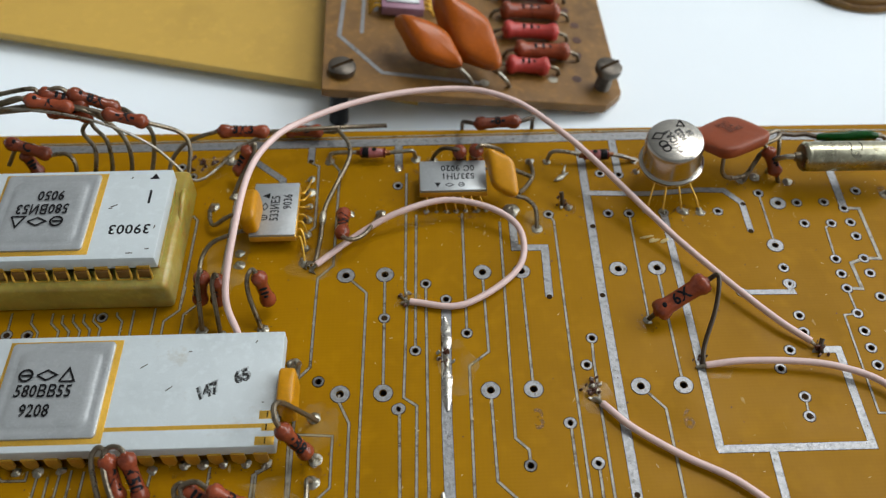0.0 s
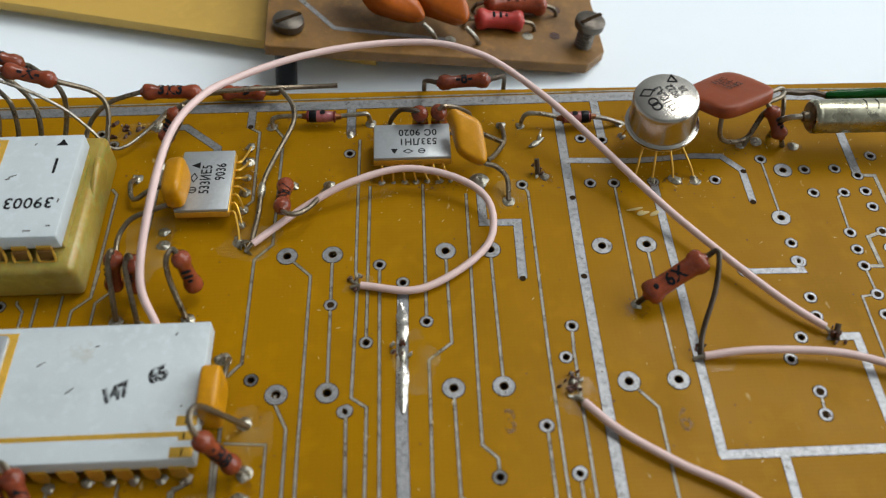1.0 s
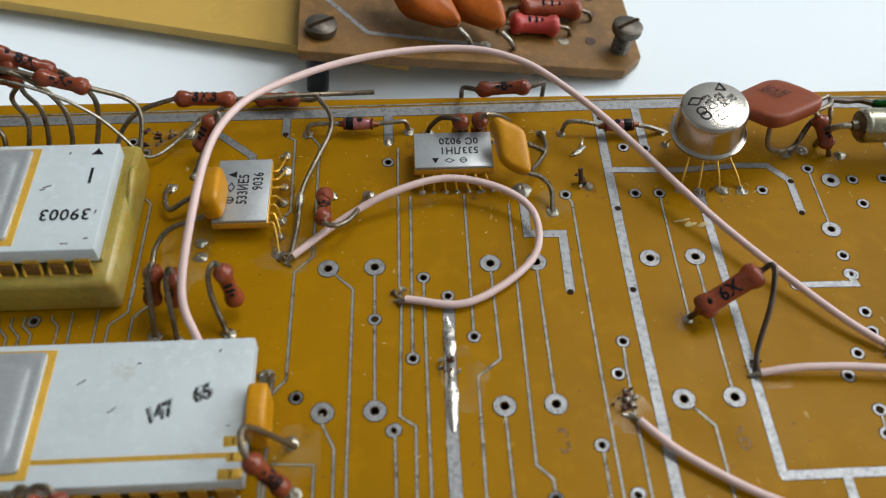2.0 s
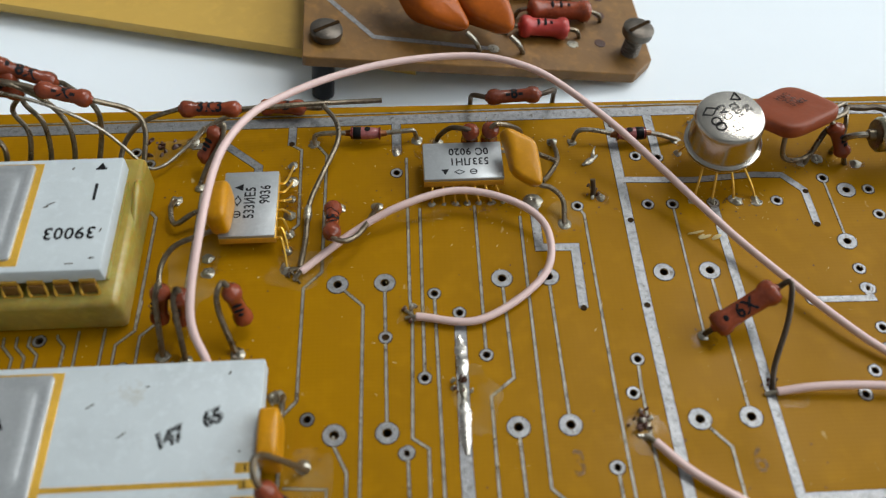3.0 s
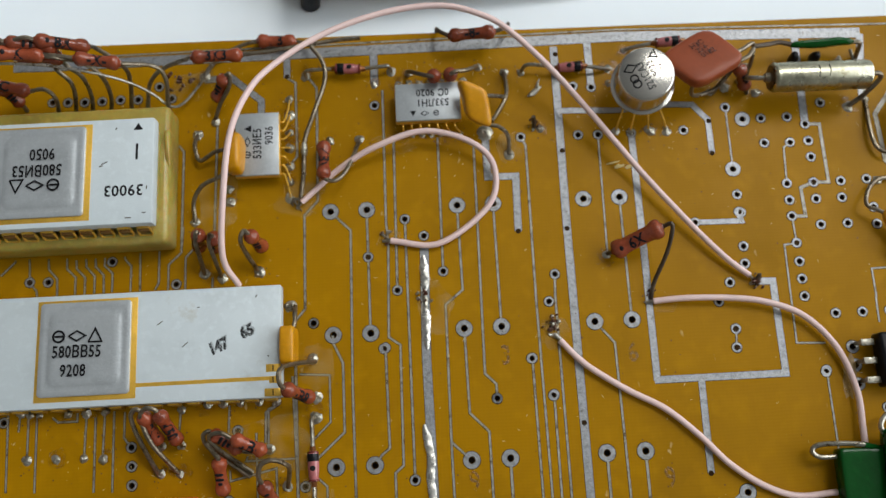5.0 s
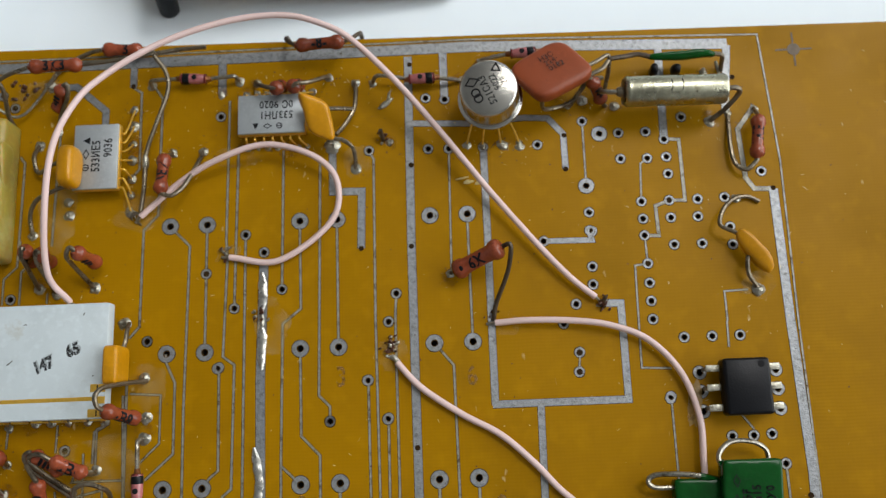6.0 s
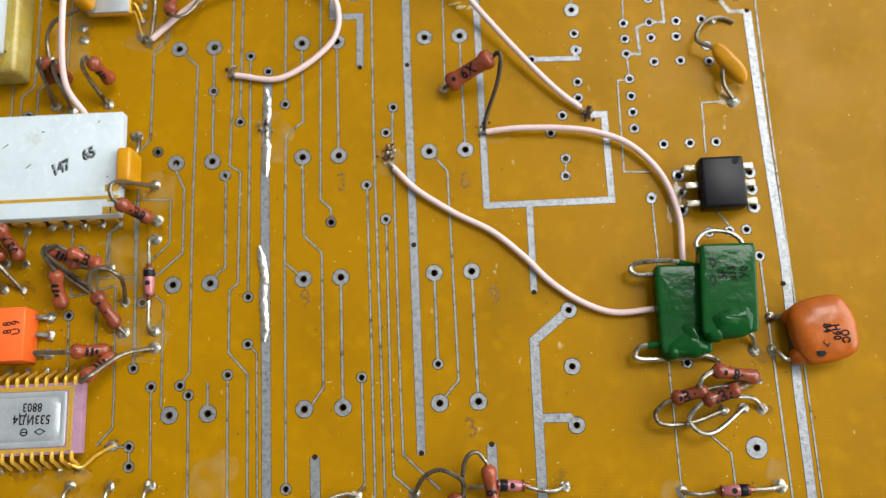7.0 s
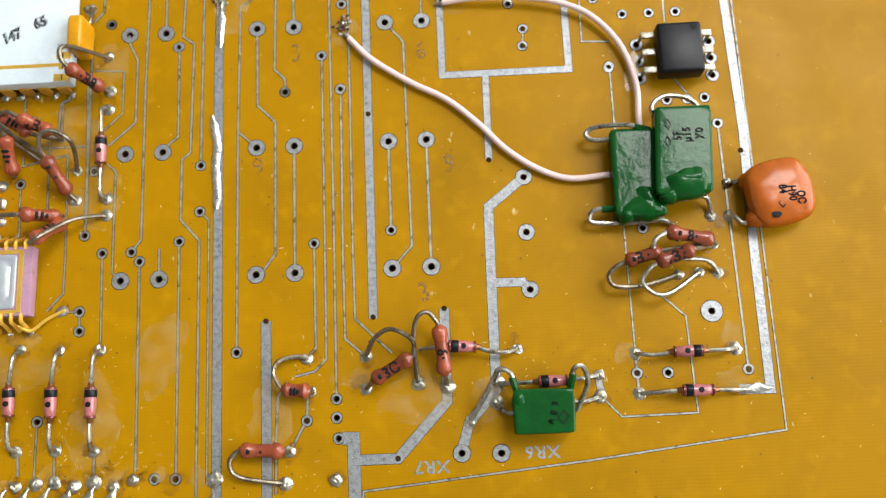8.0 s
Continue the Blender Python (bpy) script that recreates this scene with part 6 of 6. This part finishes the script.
# ---- the small brown board behind, its parts, and the bare board under it ----
slope = math.degrees(math.atan2(-6.1, 47.0))
TILT = pose(-22.4 * MM, 68.0 * MM, 2.0 * MM, 0, -slope, 1.4)
adapter = new("adapter_board")
adapter.matrix_world = TILT
tagged(adapter, "small brown circuit board tilted on screws, crowded with components", "circuit board")
b = bmesh.new()
edge = [(0, 0.2), (0.6, 0), (44.4, 0), (47.4, 3.2), (47.6, 60), (0, 60)]
lo = [b.verts.new(V(x, y, -1.6)) for x, y in edge]
hi = [b.verts.new(V(x, y, 0)) for x, y in edge]
b.faces.new(hi)
b.faces.new(lo[::-1])
for k in range(6):
    b.faces.new((lo[k], lo[(k + 1) % 6], hi[(k + 1) % 6], hi[k]))
bmesh.ops.recalc_face_normals(b, faces=b.faces)
bmesh.ops.bevel(b, geom=b.edges[:], offset=0.12 * MM, segments=1, affect="EDGES")
part("laminate", b, BROWN_BOARD, adapter, smooth=False)
for pts, w in (([(3.2, 26), (2.4, 13), (9.2, 4.6), (25.0, 3.6)], 0.7), ([(6.5, 28), (6.0, 14)], 0.6), ([(8.2, 26), (8.0, 20)], 1.4)):
    part("track", strip(pts, w), TIN, adapter, smooth=False)
for x, y in ((40.5, 6 + 0.0), (41.5, 12), (42.0, 16), (42.2, 20), (38.5, 20), (41, 24), (36.5, 5.5), (25.2, 3.6)):
    part("land", lathe([(0.8, 0), (0.8, 0.05), (0.4, 0.06)], 14, Matrix.Translation(V(x, y, 0))), SOLDER if x < 37 else FLUX, adapter)


def screw(x, y, head, length, label, above):
    """Slotted screw; its head lies at height head over the small board, its shank runs down by length."""
    th = new("screw")
    th.matrix_world = TILT @ Matrix.Translation(V(x, y, head))
    tagged(th, label, "screw", "screws")
    part("head", lathe([(1.2, -1.5), (2.0, -1.4), (2.1, -1.1), (2.1, -0.3), (1.7, 0), (0, 0.05)], 22), SCREW, th)
    # a thin bar on the head, its dark colour painting the slot's shade
    part("slot", rbox(3.9, 0.5, 0.12, (0, 0, -0.02), 0, turned(35)), HOLE_SHADE, th)
    prof = []
    z = -1.5
    while z > -1.5 - length:
        prof += [(1.3, z), (1.12, z - 0.25)]
        z -= 0.5
    part("shank", lathe(prof[::-1], 16), SCREW, th)


screw(3.0, 4.3, 1.5, 1.4, "dull slotted steel screw through the small board", 1)
screw(44.4, 4.4, 4.6, 3.2, "dull slotted steel screw standing proud of the small board", 5)


standoff = thing("standoff", "black round standoff leg under the small board", "standoff")
part("shank", lathe([(1.35, 0), (1.5, 0.2), (1.5, 7.3), (1.3, 7.5)], 20, along((-20.6, 69.4, -6.0), (-19.9, 70.6, 1.2))), BLACK, standoff)


def on_adapter(ob):
    """Sets a thing built in the small board's own axes on it."""
    ob.matrix_world = TILT
    return ob


for c, u, v, n in (((16.1, 6.9, 4.6), (5.4, -4.0, -2.0), (1.9, 2.4, 1.15), (0.8, -1.7, 1.9)), ((22.0, 8.8, 5.4), (5.4, -6.0, -3.1), (2.3, 2.9, 1.7), (0.9, -1.7, 2.0))):
    th = on_adapter(thing("capacitor", "orange lacquered rounded-square capacitor on the small board", "capacitor", group="square capacitors"))
    one, two = (Vector(u) + Vector(v)) * 0.54, (Vector(u) - Vector(v)) * 0.56
    part("body", superquad(c, one, two, n, 0.5, 0.5, 14, 28, 0.2, None, 0.15), ORANGE_CAP, th)
    e = Vector(c) + Vector(u) * 0.92
    leg(th, [e, e + Vector((1.2, -0.6, -0.8)), (e.x + 2.2, e.y - 0.2, 0.1)], 0.35, LEAD_BRIGHT)
for a, c, mat, kind in (((28.8, 6.8, 1.5), (35.6, 6.8, 1.5), RED_BODY, "bright red"), ((30.5, 10.4, 1.7), (39.4, 10.6, 1.7), RESISTOR, "dull red-brown"), ((29.0, 15.4, 1.7), (38.2, 15.4, 1.7), RED_BODY, "bright red"), ((29.2, 20.6, 1.7), (39.2, 21.0, 1.7), RESISTOR, "dull red-brown"), ((29.2, 26.0, 1.7), (39.2, 26.0, 1.7), RED_BODY, "bright red")):
    on_adapter(resistor(a, c, ((a[0] - 1.2, a[1], 1.2), (a[0] - 1.6, a[1], 0.1)), ((c[0] + 1.4, c[1], 1.2), (c[0] + 2.0, c[1], 0.1)), r=1.5, mat=mat, label=kind + " axial resistor lying on the small brown board", group="resistors of the small board"))
far_chip = on_adapter(thing("flat_chip", "small mauve chip with gold pins on the brown board", "chip"))
part("body", rbox(7.0, 10, 1.6, (12.6, 23.4, 0.6), 0.15), PINK_CHIP, far_chip)
part("lid", rbox(5.4, 8.4, 0.3, (12.6, 23.9, 2.2), 0.1), LID, far_chip)
for k in range(7):
    for x, s in ((9.1, -1), (16.1, 1)):
        flat_pin(far_chip, [(x, 19.6 + 1.25 * k, 1.5), (x + s * 1.0, 19.6 + 1.25 * k, 1.5), (x + s * 1.9, 19.6 + 1.25 * k, 0.1)], 0.28)

plain = thing("bare_board", "plain ochre laminate sheet lying under the small brown board", "circuit board")
b = bmesh.new()
top = [(-150, 109.2, -3.1), (-8, 71.2, -3.1), (-2, 150, -3.1), (-150, 170, -3.1)]
hi = [b.verts.new(V(*p)) for p in top]
lo = [b.verts.new(V(x, y, z - 1.5)) for x, y, z in top]
b.faces.new(hi)
b.faces.new(lo[::-1])
for k in range(4):
    b.faces.new((lo[k], lo[(k + 1) % 4], hi[(k + 1) % 4], hi[k]))
bmesh.ops.recalc_face_normals(b, faces=b.faces)
part("sheet", b, PLAIN_BOARD, plain, smooth=False)

coil = thing("cable_coil", "coil of thin olive-brown cable lying on the paper", "cable")
for k in range(5):
    part("turn", tube([(74 + (11 - k * 0.8) * math.cos(a * math.pi / 8), 104 + (9.5 - k * 0.7) * math.sin(a * math.pi / 8), -5.2 + 0.8 * (k % 3) + 0.3 * math.sin(a + k)) for a in range(17)], 0.8, 8, 3), BROWN_BOARD, coil)


# ---- flecks of lacquer and resin over the board ----
b = bmesh.new()
spots = [(ob.location.x / MM, ob.location.y / MM) for ob in pcb.children if ob.name.startswith("solder_joint")]
for k in range(1500):
    if k % 3:
        x, y = random.choice(spots)
        x, y = x + random.gauss(0, 3.2), y + random.gauss(0, 3.2)
    elif k % 4 == 0:
        x, y = random.gauss(-24, 8), random.gauss(-38, 5)
    else:
        x, y = random.uniform(-45, 85), random.uniform(-50, 58)
    if y > 58 or y < -52:
        continue
    a, l, w = random.uniform(0, 3.14), abs(random.gauss(0.0, 0.16)) + 0.04, random.uniform(0.018, 0.05)
    dx, dy = math.cos(a), math.sin(a)
    b.faces.new([b.verts.new(V(x + p * dx * l - q * dy * w, y + p * dy * l + q * dx * w, 0.052)) for p, q in ((-1, 0), (0, -1), (1, 0), (0, 1))])
tagged(part("lacquer_grit", b, CREAM, pcb, smooth=False), kind="stuff")
b = bmesh.new()
for k in range(1100):
    if k % 5:
        x, y = random.choice(spots)
        x, y = x + random.gauss(0, 1.3), y + random.gauss(0, 1.3)
    else:
        x, y = random.uniform(-45, 80), random.uniform(-50, 57)
    if y > 58 or y < -52:
        continue
    s, a = random.uniform(0.04, 0.14), random.uniform(0, 3.14)
    b.faces.new([b.verts.new(V(x + s * random.uniform(0.6, 1.2) * math.cos(a + q * 1.257), y + s * random.uniform(0.6, 1.2) * math.sin(a + q * 1.257), 0.056)) for q in range(5)])
tagged(part("flux_grit", b, FLUX, pcb, smooth=False), kind="stuff")


# ---- films of flux resin left on the lacquer ----
def film(x, y, u, v, a, mat, n=40):
    """A thin spill with an uneven rim."""
    b = bmesh.new()
    m = turned(a)
    seed = random.uniform(0, 90)
    rings = []
    for q in (1.0, 0.72, 0.35):
        ring = []
        for k in range(n):
            g = 2 * math.pi * k / n
            f = q * (0.86 + 0.3 * noise.noise(Vector((math.cos(g) * 1.6, math.sin(g) * 1.6, seed))) + 0.12 * noise.noise(Vector((math.cos(g) * 6, math.sin(g) * 6, seed))))
            ring.append(b.verts.new(V(x, y, 0.05 + 0.02 * (1 - q)) + m @ V(u * f * math.cos(g), v * f * math.sin(g), 0)))
        rings.append(ring)
    for c, d in zip(rings, rings[1:]):
        for k in range(n):
            b.faces.new((c[k], c[(k + 1) % n], d[(k + 1) % n], d[k]))
    b.faces.new(rings[-1])
    part("resin_film", b, mat, pcb)


for x, y, u, v, a in ((50.3, 8.0, 0.98, 3.6, -8), (-21.5, 36.5, 4.0, 3.0, 20), (-8.5, 43.8, 4.5, 1.6, 0), (8.0, 42.0, 2.2, 3.0, 10), (12.0, 15.8, 2.4, 2.8, 0), (20.0, -33.5, 5.0, 4.0, 15), (12.8, -30.0, 4.0, 2.0, 10), (2.0, -35.0, 3.0, 5.0, 0), (-12.0, -27.0, 3.5, 6.0, -20), (-20.0, -35.0, 4.0, 7.0, 0), (-30.0, -27.0, 6.0, 4.0, 0), (-26.0, 3.0, 7.0, 4.5, 0), (-21.0, -5.5, 4.0, 5.0, 0), (-33.0, 36.5, 3.0, 6.0, 0), (60.0, 23.2, 2.4, 2.2, 0), (59.8, -27.4, 2.2, 1.8, 0), (60.0, -33.0, 4.0, 1.6, 0), (46.5, -29.5, 2.0, 2.0, 0), (-37.0, 54.0, 4.0, 3.0, 0), (-20.0, 13.0, 3.0, 4.0, 0), (29.0, -34.0, 2.5, 3.0, 0), (27.0, 19.2, 2.0, 1.8, 0), (-9.5, 29.8, 2.2, 1.8, 0), (-3.6, 20.5, 2.6, 4.2, 0)):
    film(x, y, u, v, a, RESIN_THICK if u < 1.0 else RESIN)
for k in range(16):
    film(-31 + 1.6 * k + random.gauss(0, 0.5), -41.6 + random.gauss(0, 0.9), random.uniform(1.2, 2.6), random.uniform(0.7, 1.5), random.uniform(0, 90), AMBER_FLUX if k % 3 else RESIN, 24)
for x, y in spots:
    if y < -20 and x < 45 or random.random() < 0.45:
        film(x + random.gauss(0, 0.4), y + random.gauss(0, 0.4), random.uniform(0.9, 1.7), random.uniform(0.9, 1.7), random.uniform(0, 90), AMBER_FLUX, 20)


def laminate(x0, x1, y0, corners, thick=1.5):
    """The sheet itself: a slab whose top is pierced by every drilled hole, each a blind barrel with its shade in the
    colour.
    """
    from mathutils.geometry import delaunay_2d_cdt
    (lx, ly), (rx, ry) = corners
    verts = [Vector(p) for p in ((x0, y0), (x1, y0), (rx, ry), (lx, ly))]
    edges = [(0, 1), (1, 2), (2, 3), (3, 0)]
    n = 10
    done = []
    for x, y, r in DRILLED:
        if all((x - a) ** 2 + (y - c) ** 2 > (r + q + 0.1) ** 2 for a, c, q in done) and y > y0:
            done.append((x, y, r))
            s = len(verts)
            verts += [Vector((x + r * math.cos(2 * math.pi * k / n), y + r * math.sin(2 * math.pi * k / n))) for k in range(n)]
            edges += [(s + k, s + (k + 1) % n) for k in range(n)]
    vs, _, fs, *_ = delaunay_2d_cdt(verts, edges, [], 0, 1e-5)
    b = bmesh.new()
    top = [b.verts.new(V(v.x, v.y, 0)) for v in vs]
    grid = {}
    for x, y, r in done:
        grid.setdefault((round(x / 4), round(y / 4)), []).append((x, y, r))

    def inside(c):
        gx, gy = round(c.x / 4), round(c.y / 4)
        return any((c.x - x) ** 2 + (c.y - y) ** 2 < (r * 0.97) ** 2 for i in (-1, 0, 1) for j in (-1, 0, 1) for x, y, r in grid.get((gx + i, gy + j), ()))

    for f in fs:
        c = sum((vs[k] for k in f), Vector((0, 0))) / len(f)
        face = None
        if not inside(c):
            face = b.faces.new([top[k] for k in f])
    low = [b.verts.new(V(p[0], p[1], -thick)) for p in verts[:4]]
    for k in range(4):
        face = b.faces.new((top[k], low[k], low[(k + 1) % 4], top[(k + 1) % 4]))
        face.material_index = 1
    b.faces.new(low[::-1])
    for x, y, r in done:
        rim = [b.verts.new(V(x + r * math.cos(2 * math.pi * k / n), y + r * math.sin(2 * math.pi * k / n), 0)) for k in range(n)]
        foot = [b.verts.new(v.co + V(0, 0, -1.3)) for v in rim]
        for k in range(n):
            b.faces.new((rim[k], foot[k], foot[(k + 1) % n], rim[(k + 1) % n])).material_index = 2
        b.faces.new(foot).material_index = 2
    bmesh.ops.remove_doubles(b, verts=b.verts, dist=2e-7)
    bmesh.ops.recalc_face_normals(b, faces=b.faces)
    for f in b.faces:
        if f.material_index == 0 and abs(f.normal.z) > 0.9 and f.calc_center_median().z > -0.0001 and f.normal.z < 0:
            f.normal_flip()
    return b


part("laminate", laminate(-120, 130, -95, ((-120, 62.1), (130, 58.8))), LAMINATE, pcb, smooth=False, mats=(LAMINATE_EDGE, HOLE_SHADE))
